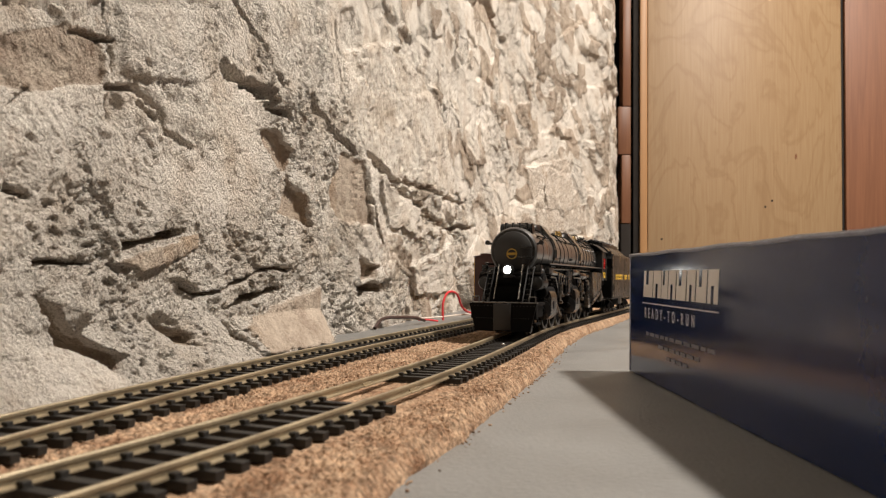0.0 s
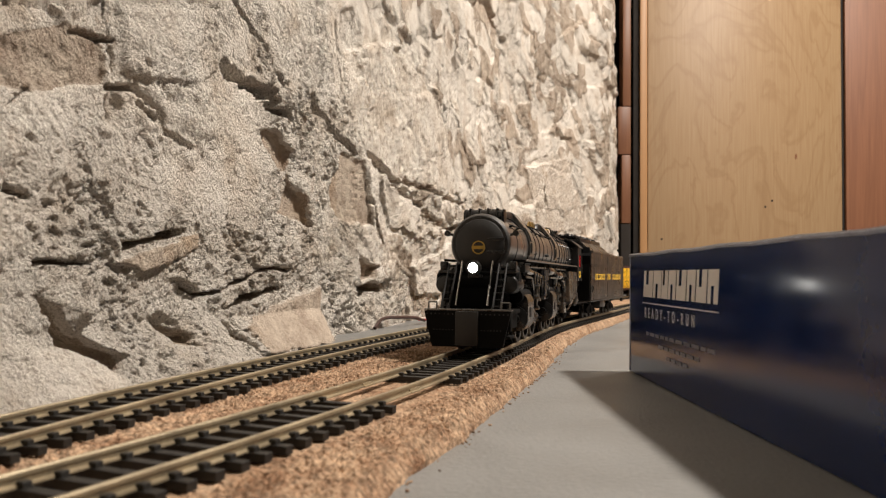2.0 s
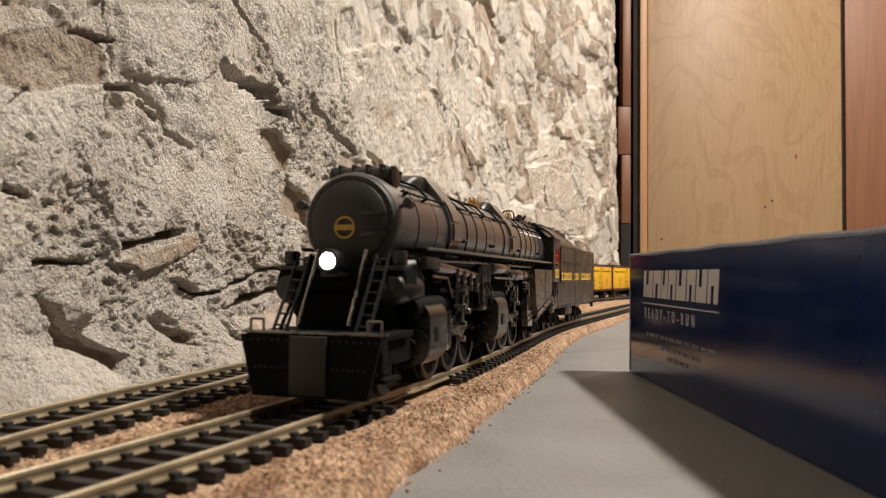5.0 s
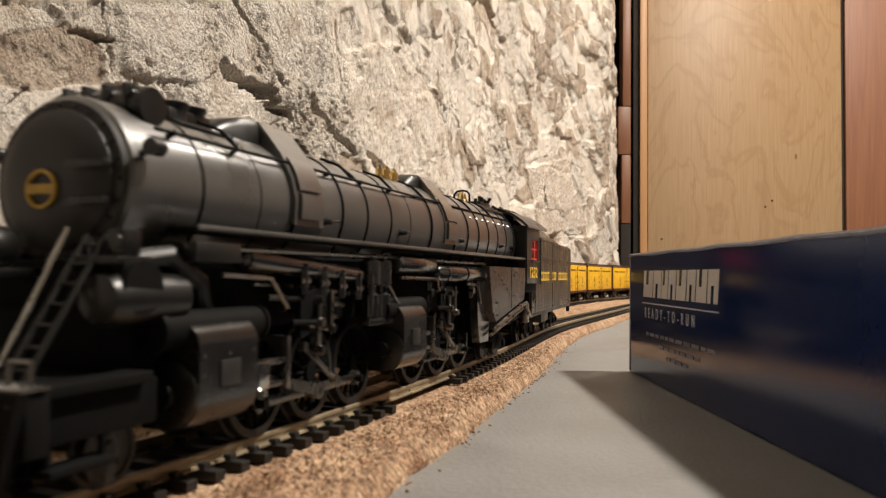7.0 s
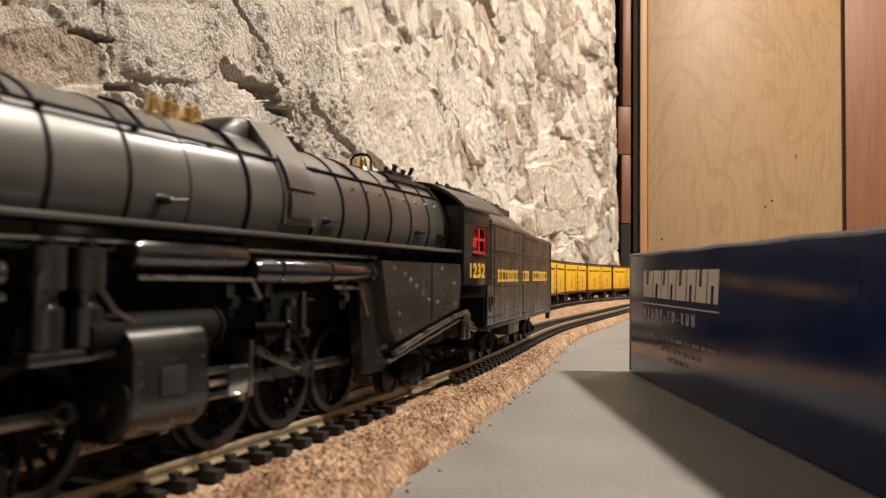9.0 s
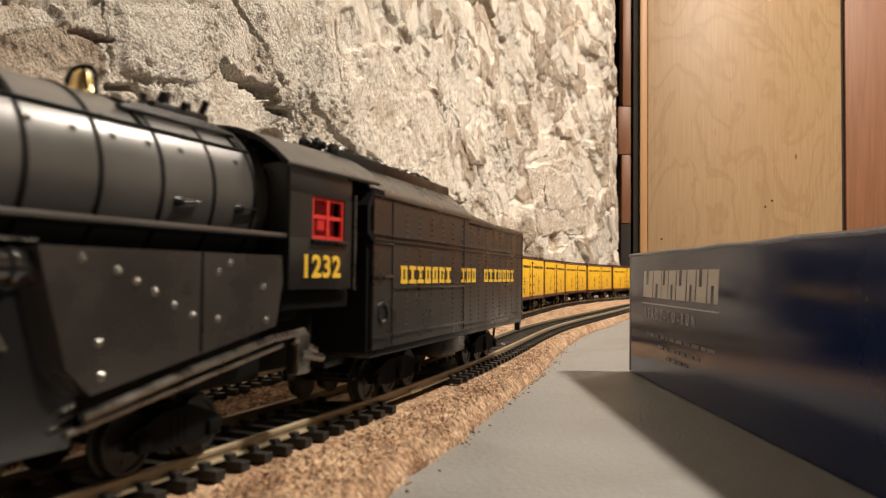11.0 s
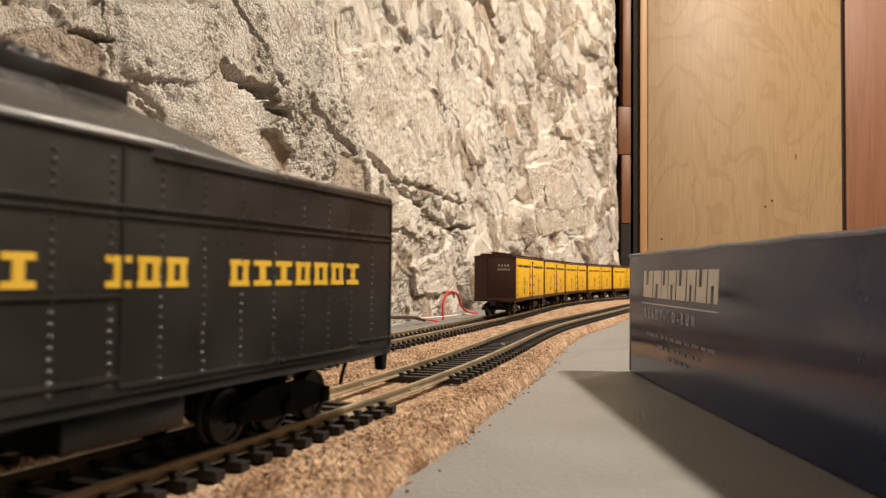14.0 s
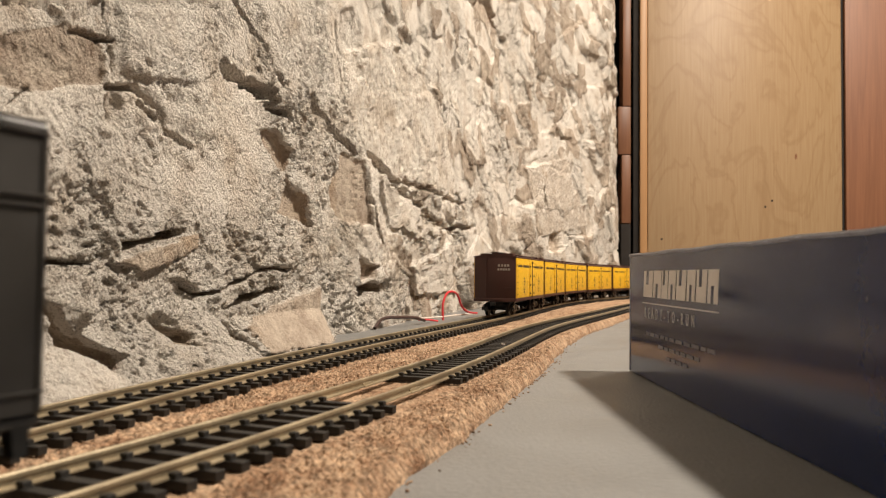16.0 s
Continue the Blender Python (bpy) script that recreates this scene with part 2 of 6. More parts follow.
def rod(bm, a, b, r0, r1=None, seg=16, caps=True):
    """A round bar from a to b."""
    a, b = Vector(a), Vector(b)
    r1 = r0 if r1 is None else r1
    turn = (b - a).to_track_quat("Z", "Y").to_matrix()
    rings = []
    for p, r in ((a, r0), (b, r1)):
        rings.append([bm.verts.new(p + turn @ Vector((r * math.cos(k * math.tau / seg), r * math.sin(k * math.tau / seg), 0))) for k in range(seg)])
    for k in range(seg):
        j = (k + 1) % seg
        bm.faces.new((rings[0][k], rings[0][j], rings[1][j], rings[1][k])).smooth = True
    if caps:
        bm.faces.new(rings[0][::-1])
        bm.faces.new(rings[1])


def lathe(bm, profile, origin, axis, seg=32, closed=False):
    """Turns (distance along axis, radius) pairs round an axis ('x', 'y' or 'z') through origin."""
    o = Vector(origin)
    rings = []
    for d, r in profile:
        ring = []
        for k in range(seg):
            c, s = r * math.cos(k * math.tau / seg), r * math.sin(k * math.tau / seg)
            p = {"x": (d, c, s), "y": (s, d, c), "z": (c, s, d)}[axis]
            ring.append(bm.verts.new(o + Vector(p)))
        rings.append(ring)
    n = len(rings)
    for i in range(n if closed else n - 1):
        a, b = rings[i], rings[(i + 1) % n]
        for k in range(seg):
            j = (k + 1) % seg
            bm.faces.new((a[k], a[j], b[j], b[k])).smooth = True
    if not closed:
        if profile[0][1] > 0.01:
            bm.faces.new(rings[0][::-1])
        if profile[-1][1] > 0.01:
            bm.faces.new(rings[-1])


def prism(bm, outline, y0, y1, plane="xz"):
    """Extrudes an outline of 2D points along the third axis."""
    def at(p, q):
        return {"xz": (p[0], q, p[1]), "yz": (q, p[0], p[1]), "xy": (p[0], p[1], q)}[plane]
    a = [bm.verts.new(at(p, y0)) for p in outline]
    b = [bm.verts.new(at(p, y1)) for p in outline]
    bm.faces.new(a[::-1])
    bm.faces.new(b)
    for k in range(len(a)):
        j = (k + 1) % len(a)
        bm.faces.new((a[k], a[j], b[j], b[k]))


def pipe(bm, points, r, seg=8):
    """A bent round pipe through points."""
    pts = [Vector(p) for p in points]
    rings = []
    for i, p in enumerate(pts):
        d = (pts[min(i + 1, len(pts) - 1)] - pts[max(i - 1, 0)]).normalized()
        turn = d.to_track_quat("Z", "Y").to_matrix()
        rings.append([bm.verts.new(p + turn @ Vector((r * math.cos(k * math.tau / seg), r * math.sin(k * math.tau / seg), 0))) for k in range(seg)])
    for a, b in zip(rings, rings[1:]):
        # match the rings' starting corners
        off = min(range(seg), key=lambda o: sum((a[k].co - b[(k + o) % seg].co).length for k in range(seg)))
        for k in range(seg):
            j = (k + 1) % seg
            bm.faces.new((a[k], a[j], b[(j + off) % seg], b[(k + off) % seg])).smooth = True
    bm.faces.new(rings[0][::-1])
    bm.faces.new(rings[-1])


def rivet(bm, p, normal, r):
    """A low six-sided rivet head."""
    n = Vector(normal).normalized()
    turn = n.to_track_quat("Z", "Y").to_matrix()
    p = Vector(p)
    base = [bm.verts.new(p + turn @ Vector((r * math.cos(k * math.tau / 6), r * math.sin(k * math.tau / 6), 0))) for k in range(6)]
    top = bm.verts.new(p + n * r * 0.8)
    for k in range(6):
        bm.faces.new((base[k], base[(k + 1) % 6], top)).smooth = True


def part(name, bm, material_, parent=None, label="", scale=MM, kind=""):
    bmesh.ops.recalc_face_normals(bm, faces=bm.faces)
    for f in bm.faces:
        f.smooth = True
    for e in bm.edges:
        e.smooth = len(e.link_faces) == 2 and e.calc_face_angle() < 0.6
    me = bpy.data.meshes.new(name)
    bm.to_mesh(me)
    bm.free()
    if scale != 1:
        me.transform(Matrix.Scale(scale, 4))
    me.materials.append(material_)
    ob = new(name, me)
    if parent:
        ob.parent = parent
    if label or kind:
        tagged(ob, label, kind=kind)
    return ob


def made(fill, *args, **kw):
    bm = bmesh.new()
    fill(bm, *args, **kw)
    return bm


def grid_mesh(name, P, material_, smooth=True, parent=None):
    """A sheet from an array of points [rows, columns, 3]."""
    nr, nc = P.shape[:2]
    idx = np.arange(nr * nc).reshape(nr, nc)
    quads = np.stack([idx[:-1, :-1], idx[:-1, 1:], idx[1:, 1:], idx[1:, :-1]], -1).reshape(-1, 4)
    me = bpy.data.meshes.new(name)
    me.vertices.add(nr * nc)
    me.vertices.foreach_set("co", P.reshape(-1).astype(np.float32))
    me.loops.add(quads.size)
    me.loops.foreach_set("vertex_index", quads.reshape(-1).astype(np.int32))
    me.polygons.add(len(quads))
    me.polygons.foreach_set("loop_start", np.arange(0, quads.size, 4, dtype=np.int32))
    me.polygons.foreach_set("use_smooth", np.full(len(quads), smooth))
    me.update(calc_edges=True)
    me.validate()
    me.materials.append(material_)
    ob = new(name, me)
    if parent:
        ob.parent = parent
    return ob


RNG = np.random.RandomState(7)
LATTICE = RNG.rand(256, 256)


def value_noise(u, v, seed=0):
    """Smooth lattice noise in -1..1 for arrays."""
    u, v = u + seed * 17.31, v + seed * 9.73
    iu, iv = np.floor(u).astype(int), np.floor(v).astype(int)
    fu, fv = u - iu, v - iv
    fu, fv = fu * fu * (3 - 2 * fu), fv * fv * (3 - 2 * fv)
    g = lambda a, b: LATTICE[(a + seed * 31) % 256, (b + seed * 57) % 256]
    top = g(iu, iv) * (1 - fu) + g(iu + 1, iv) * fu
    low = g(iu, iv + 1) * (1 - fu) + g(iu + 1, iv + 1) * fu
    return (top * (1 - fv) + low * fv) * 2 - 1


def fractal(u, v, octaves, seed=0, gain=0.5):
    out, amp = 0, 1.0
    for o in range(octaves):
        out = out + amp * value_noise(u * 2 ** o, v * 2 ** o, seed + o)
        amp *= gain
    return out


def cells(u, v, seed=0):
    """Nearest and second nearest cell distance, and the cell's own number."""
    iu, iv = np.floor(u).astype(int), np.floor(v).astype(int)
    d1, d2, own = np.full(u.shape, 9.0), np.full(u.shape, 9.0), np.zeros(u.shape)
    for a in (-1, 0, 1):
        for b in (-1, 0, 1):
            ca, cb = (iu + a + seed * 13), (iv + b + seed * 29)
            px, py = LATTICE[ca % 256, cb % 256], LATTICE[(ca + 101) % 256, (cb + 53) % 256]
            d = np.hypot(iu + a + px - u, iv + b + py - v)
            near = d < d1
            d2 = np.where(near, d1, np.minimum(d2, d))
            own = np.where(near, LATTICE[(ca + 7) % 256, (cb + 211) % 256], own)
            d1 = np.where(near, d, d1)
    return d1, d2, own


# ---- the two tracks in plan ----
RAIL_TOP = 0.0095
STEP = 0.005
S_AXIS = np.arange(-0.80, 2.2, STEP)
KNOTS = [-0.1, 0.1, 0.25, 0.4, 0.55, 0.7, 0.9, 1.3]


def plan_line(bends, x0, turn0, settle=None):
    """Integrates bends (1/m) along the line from (x0, 0.115); settle: the heading that it takes behind the camera."""
    k = np.interp(S_AXIS, KNOTS, bends)
    i0 = int(np.argmin(abs(S_AXIS)))
    a = np.cumsum(k) * STEP
    a = a - a[i0] + turn0
    low = S_AXIS < 0
    goal = turn0 if settle is None else settle
    a[low] = turn0 + (goal - turn0) * np.clip(-S_AXIS[low] / 0.22, 0, 1)
    x, y = np.cumsum(np.sin(a)) * STEP, np.cumsum(np.cos(a)) * STEP
    return x - x[i0] + x0, y - y[i0] + 0.115, a


MAIN = plan_line([0.0, -0.6276, -0.3736, 0.9313, -0.0715, -0.05, 0.55, 0.5], -0.06027, 0.3948)
BACK = plan_line([0.09, 0.3452, 0.4826, -0.1934, -0.2202, 0.1746, 0.597, 0.4], -0.09894, 0.2048, settle=0.46)


def on_line(line, s, off=0.0):
    x, y, a = (np.interp(s, S_AXIS, v) for v in line)
    return x + off * np.cos(a), y - off * np.sin(a), a


def axle_pose(line, s_front, s_back, ahead):
    """The pose of a vehicle that runs towards smaller s on two pivots; ahead: from the front pivot to its origin."""
    xa, ya, _ = on_line(line, s_front)
    xb, yb, _ = on_line(line, s_back)
    way = math.atan2(ya - yb, xa - xb)
    return pose(xa + ahead * math.cos(way), ya + ahead * math.sin(way), RAIL_TOP, 0, 0, math.degrees(way))


# ---- the stone wall ----
WALL_X = [-0.30, -0.205, -0.148, -0.121, -0.103, -0.079, -0.053, -0.012, 0.045, 0.115, 0.215, 0.356, 0.44]
WALL_Y = [-0.40, -0.05, 0.14, 0.28, 0.36, 0.464, 0.56, 0.72, 0.973, 1.2, 1.4, 1.62, 1.85]
# clefts: way along and height of their points, half width, depth
UPPER_CLEFTS = [
    ([(0.796, 0.141), (0.817, 0.138), (0.851, 0.139)], 0.0040, 0.0160),
    ([(0.805, 0.177), (0.817, 0.171), (0.832, 0.164), (0.863, 0.145)], 0.0011, 0.0040),
    ([(0.706, 0.142), (0.708, 0.133), (0.712, 0.123), (0.713, 0.114)], 0.0006, 0.0040),
    ([(0.710, 0.110), (0.726, 0.113), (0.739, 0.110), (0.746, 0.099), (0.769, 0.096)], 0.0010, 0.0035),
    ([(0.712, 0.105), (0.715, 0.099)], 0.0013, 0.0060),
    ([(0.728, 0.108), (0.739, 0.105)], 0.0011, 0.0040),
    ([(0.904, 0.146), (0.936, 0.135), (0.970, 0.127)], 0.0023, 0.0080),
    ([(0.996, 0.129), (1.055, 0.115), (1.151, 0.103), (1.293, 0.090)], 0.0028, 0.0090),
    ([(1.055, 0.118), (1.175, 0.123), (1.295, 0.122), (1.366, 0.127)], 0.0023, 0.0060),
]
MIDDLE_CLEFTS = [
    ([(1.293, 0.092), (1.404, 0.101)], 0.0033, 0.0080),
    ([(0.996, 0.120), (1.002, 0.099), (1.023, 0.082), (1.038, 0.065)], 0.0014, 0.0050),
    ([(0.938, 0.139), (0.936, 0.116), (0.939, 0.108)], 0.0010, 0.0040),
    ([(1.220, 0.258), (1.230, 0.232), (1.259, 0.233)], 0.0022, 0.0060),
    ([(1.306, 0.274), (1.314, 0.258), (1.327, 0.244)], 0.0032, 0.0080),
    ([(1.476, 0.413), (1.511, 0.399), (1.612, 0.396)], 0.0045, 0.0090),
    ([(1.377, 0.343), (1.453, 0.345)], 0.0027, 0.0060),
    ([(1.621, 0.250), (1.648, 0.220)], 0.0038, 0.0080),
    ([(1.496, 0.287), (1.511, 0.209)], 0.0024, 0.0050),
    ([(1.434, 0.181), (1.479, 0.153)], 0.0037, 0.0070),
    ([(1.297, 0.231), (1.369, 0.187), (1.408, 0.173)], 0.0017, 0.0040),
]
LOWER_CLEFTS = [
    ([(0.939, 0.209), (0.948, 0.169), (0.945, 0.153)], 0.0012, 0.0050),
    ([(1.012, 0.250), (1.011, 0.234)], 0.0021, 0.0070),
    ([(1.043, 0.261), (1.054, 0.253)], 0.0020, 0.0070),
    ([(0.722, 0.051), (0.731, 0.052), (0.744, 0.055), (0.761, 0.058)], 0.0013, 0.0080),
    ([(0.772, 0.061), (0.775, 0.052)], 0.0013, 0.0060),
    ([(0.671, 0.044), (0.701, 0.044), (0.708, 0.047)], 0.0006, 0.0040),
    ([(0.761, 0.037), (0.774, 0.031), (0.798, 0.033), (0.832, 0.043), (0.871, 0.043)], 0.0011, 0.0050),
    ([(0.800, 0.024), (0.817, 0.027), (0.843, 0.031), (0.863, 0.032)], 0.0018, 0.0080),
    ([(0.744, 0.021), (0.747, 0.013), (0.759, 0.013)], 0.0012, 0.0060),
    ([(0.795, 0.015), (0.804, 0.002)], 0.0020, 0.0070),
]
FAR_CLEFTS = [
    ([(0.990, 0.030), (1.047, 0.032)], 0.0048, 0.0140),
    ([(1.016, 0.086), (1.030, 0.069)], 0.0011, 0.0040),
    ([(1.143, 0.096), (1.272, 0.090), (1.321, 0.083)], 0.0030, 0.0070),
    ([(1.302, 0.092), (1.337, 0.087), (1.294, 0.048), (1.334, 0.024), (1.369, 0.005)], 0.0036, 0.0100),
    ([(1.691, 0.105), (1.698, 0.081)], 0.0045, 0.0100),
    ([(1.868, 0.302), (1.938, 0.297)], 0.0052, 0.0080),
    ([(1.929, 0.436), (1.963, 0.378)], 0.0040, 0.0080),
    ([(1.793, 0.196), (1.809, 0.166)], 0.0049, 0.0100),
    ([(0.661, 0.092), (0.671, 0.100)], 0.0009, 0.0040),
    ([(0.659, 0.067), (0.670, 0.065)], 0.0011, 0.0050),
    ([(0.690, 0.125), (0.714, 0.129)], 0.0008, 0.0030),
    ([(1.746, 0.449), (1.771, 0.378)], 0.0036, 0.0080),
]
LOOSE_CLEFTS = [
    ([(0.842, 0.132), (0.867, 0.133)], 0.0020, 0.0060),
    ([(1.068, -0.030), (1.076, -0.035)], 0.0012, 0.0030),
]
# broken stone faces: corners, how far they stand out, how bare of wash; sunken ones are tannest
NEAR_FACES = [
    ([(0.656, 0.113), (0.687, 0.128), (0.707, 0.129), (0.709, 0.111), (0.671, 0.099), (0.656, 0.098)], -0.0020, 0.70),
    ([(0.717, 0.143), (0.788, 0.165), (0.799, 0.145), (0.770, 0.126), (0.717, 0.117)], 0.0030, 0.00),
    ([(0.833, 0.118), (0.859, 0.119), (0.876, 0.112), (0.874, 0.100), (0.849, 0.098)], -0.0045, 1.00),
    ([(0.863, 0.097), (0.894, 0.087), (0.902, 0.069), (0.856, 0.074)], -0.0035, 0.90),
    ([(0.955, 0.194), (1.073, 0.235), (1.219, 0.218), (1.257, 0.178), (1.347, 0.136), (1.070, 0.121), (0.990, 0.133), (0.958, 0.152)], 0.0040, 0.45),
    ([(0.712, 0.044), (0.769, 0.058), (0.769, 0.051), (0.731, 0.040)], 0.0030, 0.80),
]
MIDDLE_FACES = [
    ([(0.806, 0.015), (0.911, 0.033), (0.912, -0.002), (0.810, 0.002)], 0.0050, 0.90),
    ([(0.672, 0.033), (0.682, 0.028), (0.686, 0.020), (0.707, 0.009), (0.703, 0.003), (0.677, 0.017)], -0.0080, 1.00),
    ([(0.660, 0.016), (0.680, 0.016), (0.700, 0.003), (0.680, -0.004), (0.658, 0.003)], 0.0030, 0.40),
    ([(0.989, 0.054), (1.030, 0.046), (1.023, 0.039), (0.995, 0.036)], -0.0070, 0.90),
    ([(0.948, 0.123), (0.990, 0.124), (1.014, 0.078), (0.947, 0.077), (0.929, 0.091)], 0.0000, 0.75),
    ([(1.014, 0.125), (1.252, 0.087), (1.136, 0.075), (1.054, 0.080)], 0.0040, 0.20),
    ([(1.057, 0.224), (1.185, 0.277), (1.454, 0.308), (1.448, 0.187), (1.288, 0.233)], 0.0000, 0.10),
]
FAR_FACES = [
    ([(1.830, 0.115), (1.875, 0.120), (1.880, 0.092), (1.840, 0.085)], -0.0100, 0.90),
    ([(1.108, 0.049), (1.280, 0.076), (1.308, 0.021), (1.135, 0.024)], 0.0040, 0.15),
    ([(0.744, 0.020), (0.759, 0.015), (0.759, 0.010), (0.747, 0.012)], -0.0050, 0.90),
    ([(1.710, 0.215), (1.909, 0.261), (2.016, 0.141), (1.789, 0.108)], 0.0040, 0.50),
    ([(0.829, 0.185), (0.895, 0.209), (0.912, 0.182), (0.879, 0.146), (0.842, 0.162)], 0.0030, 0.05),
]
# hollows (+) and bulges (-): way along, height, half sizes, tilt, depth
HOLLOWS = [(0.742, 0.016, 0.009, 0.007, 0, 0.005), (0.762, 0.033, 0.010, 0.004, -15, 0.004), (0.715, 0.103, 0.005, 0.006, 0, 0.005),
           (0.690, 0.027, 0.004, 0.003, 0, -0.004), (0.728, 0.002, 0.004, 0.004, 0, -0.004), (0.676, 0.085, 0.020, 0.018, 0, -0.004),
           (0.754, 0.122, 0.034, 0.028, 0, -0.005), (0.968, 0.203, 0.018, 0.022, 0, 0.007), (1.315, 0.262, 0.022, 0.024, 0, 0.008),
           (1.500, 0.235, 0.022, 0.050, 0, 0.009), (1.097, 0.073, 0.030, 0.029, 30, -0.007), (0.868, 0.140, 0.010, 0.007, 0, -0.006)]


def wall_plan():
    t, tt = np.arange(len(WALL_X)), np.linspace(0, len(WALL_X) - 1, 2000)
    k = np.ones(121) / 121

    def smooth(v):
        return np.convolve(np.r_[2 * v[0] - v[60:0:-1], v, 2 * v[-1] - v[-2:-62:-1]], k, "valid")
    x, y = smooth(np.interp(tt, t, WALL_X)), smooth(np.interp(tt, t, WALL_Y))
    return x, y, np.r_[0, np.cumsum(np.hypot(np.diff(x), np.diff(y)))]


def face_mask(U, Z, corners, soft):
    """1 inside the outline, falling to 0 over the soft edge."""
    inside, best = np.zeros(U.shape, bool), np.full(U.shape, 9.0)
    for (ua, za), (ub, zb) in zip(corners, corners[1:] + corners[:1]):
        du, dz = ub - ua, zb - za
        f = np.clip(((U - ua) * du + (Z - za) * dz) / (du * du + dz * dz), 0, 1)
        best = np.minimum(best, np.hypot(U - ua - f * du, Z - za - f * dz))
        if zb != za:
            inside ^= ((za > Z) != (zb > Z)) & (U < ua + (Z - za) * du / dz)
    return np.clip(0.5 + np.where(inside, best, -best) / soft, 0, 1)


def rock_relief(U, Z):
    """How far the stone stands out at way U and height Z, and how bare of wash it is."""
    reach = np.clip((U - 0.45) * 1.3, 0.25, 1.4)
    Uw = U + 0.0032 * reach * fractal(U * 75, Z * 85, 4, 91)
    Zw = Z + 0.0026 * reach * fractal(U * 70, Z * 90, 4, 95)
    wu = U + 0.012 * fractal(U * 14, Z * 14, 3, 3)
    wz = Z + 0.012 * fractal(U * 14, Z * 14, 3, 5)
    h = 0.004 * fractal(U * 5.5, Z * 5.5, 2, 11)
    # broken facets, leaning down to the far end, each with its own slope
    a, b = wu * 8 + wz * 6, wz * 13 - wu * 4
    d1, d2, own = cells(a, b, 2)
    tone = np.clip((d2 - d1) * 7, 0, 1)
    far = np.clip((U - 0.85) * 3, 0.25, 1)
    h += far * (0.0075 * (own - 0.5) * tone + 0.006 * d1 * (own - 0.4) + 0.004 * (tone - 1) * (fractal(U * 9, Z * 9, 2, 21) > -0.1))
    d1, d2, own2 = cells(wu * 26 + wz * 14, wz * 36 - wu * 10, 5)
    h += far * (0.0034 * (own2 - 0.5) * np.clip((d2 - d1) * 6, 0, 1) + 0.004 * d1 * (own2 - 0.5))
    # smooth faces among rough, pitted mortar
    rough = np.clip(0.78 + 0.9 * fractal(U * 13 + 3, Z * 15, 4, 31), 0.42, 1.25)
    bare = np.clip(0.5 + 2.2 * (own2 - 0.62) + 0.8 * fractal(U * 16, Z * 16, 3, 25), 0, 1) * 0.85 * np.clip(far, 0.5, 1)
    lift = np.zeros(U.shape)
    for corners, out, open_ in NEAR_FACES + MIDDLE_FACES + FAR_FACES:
        m = face_mask(Uw, Zw, corners, 0.0016 * float(np.clip((corners[0][0] - 0.45) * 1.6, 0.5, 2)))
        slope = np.clip(0.06 * (Zw - corners[0][1]) - 0.02 * (Uw - corners[0][0]), -0.003, 0.003)
        lift = lift * (1 - m) + m * (out + slope)
        rough = rough * (1 - m) + m * (0.22 + 0.40 * (1 - open_))
        bare = bare * (1 - m) + m * open_
        h = h * (1 - 0.6 * m)
    h += lift
    rid = 1 - abs(fractal(U * 85, Z * 100, 4, 41, 0.6))
    h += rough * (0.0009 * fractal(U * 60, Z * 75, 3, 51, 0.6) + 0.0011 * (rid - 0.6))
    shift = 0.006 * fractal(U * 130, Z * 130, 2, 67)
    pits = cells((U + shift) * 190, (Z - shift) * 230, 8)[0]
    h -= rough * 0.0105 * np.clip(0.38 - pits, 0, 1) * (fractal(U * 45, Z * 45, 2, 61) > 0.22)
    grains = cells((U - shift) * 330, (Z + shift) * 360, 4)[0]
    h += rough * 0.0024 * np.clip(0.6 - grains, 0, 1) * (0.6 + fractal(U * 80, Z * 80, 2, 63))
    fine = cells((U + shift) * 640, (Z + shift) * 680, 6)[0]
    h += rough * 0.0012 * np.clip(0.6 - fine, 0, 1)
    h += (0.25 + rough) * 0.0006 * fractal(U * 230, Z * 250, 3, 65, 0.7)
    jag = 0.30 * fractal(U * 120, Z * 120, 3, 71)
    fade = np.clip(0.9 + 0.5 * fractal(U * 28, Z * 28, 2, 99), 0.4, 1.3)
    for line, width, depth in UPPER_CLEFTS + MIDDLE_CLEFTS + LOWER_CLEFTS + FAR_CLEFTS + LOOSE_CLEFTS:
        best = np.full(U.shape, 9.0)
        for (ua, za), (ub, zb) in zip(line, line[1:]):
            du, dz = ub - ua, zb - za
            f = np.clip(((Uw - ua) * du + (Zw - za) * dz) / (du * du + dz * dz), 0, 1)
            best = np.minimum(best, np.hypot(Uw - ua - f * du, Zw - za - f * dz))
        w = width * 1.15 * (1.0 + 1.5 * jag)
        cut = np.clip(1 - best / np.maximum(w, 0.0005), 0, 1)
        h -= depth * 1.9 * fade * cut ** 0.6
        # the clefts take the darker tan colour as well
        bare = np.maximum(bare, 0.8 * np.clip(cut * 2, 0, 1))
    for u, z, ru, rz, tilt, depth in HOLLOWS:
        c, s = math.cos(radians(tilt)), math.sin(radians(tilt))
        p, q = ((U - u) * c + (Z - z) * s) / ru, ((Z - z) * c - (U - u) * s) / rz
        h -= depth * np.clip(1.25 - np.hypot(p, q) * (1 + 0.5 * jag), 0, 1) ** (0.5 if depth > 0 else 0.9)
    return h, bare, np.clip(rough, 0, 1)


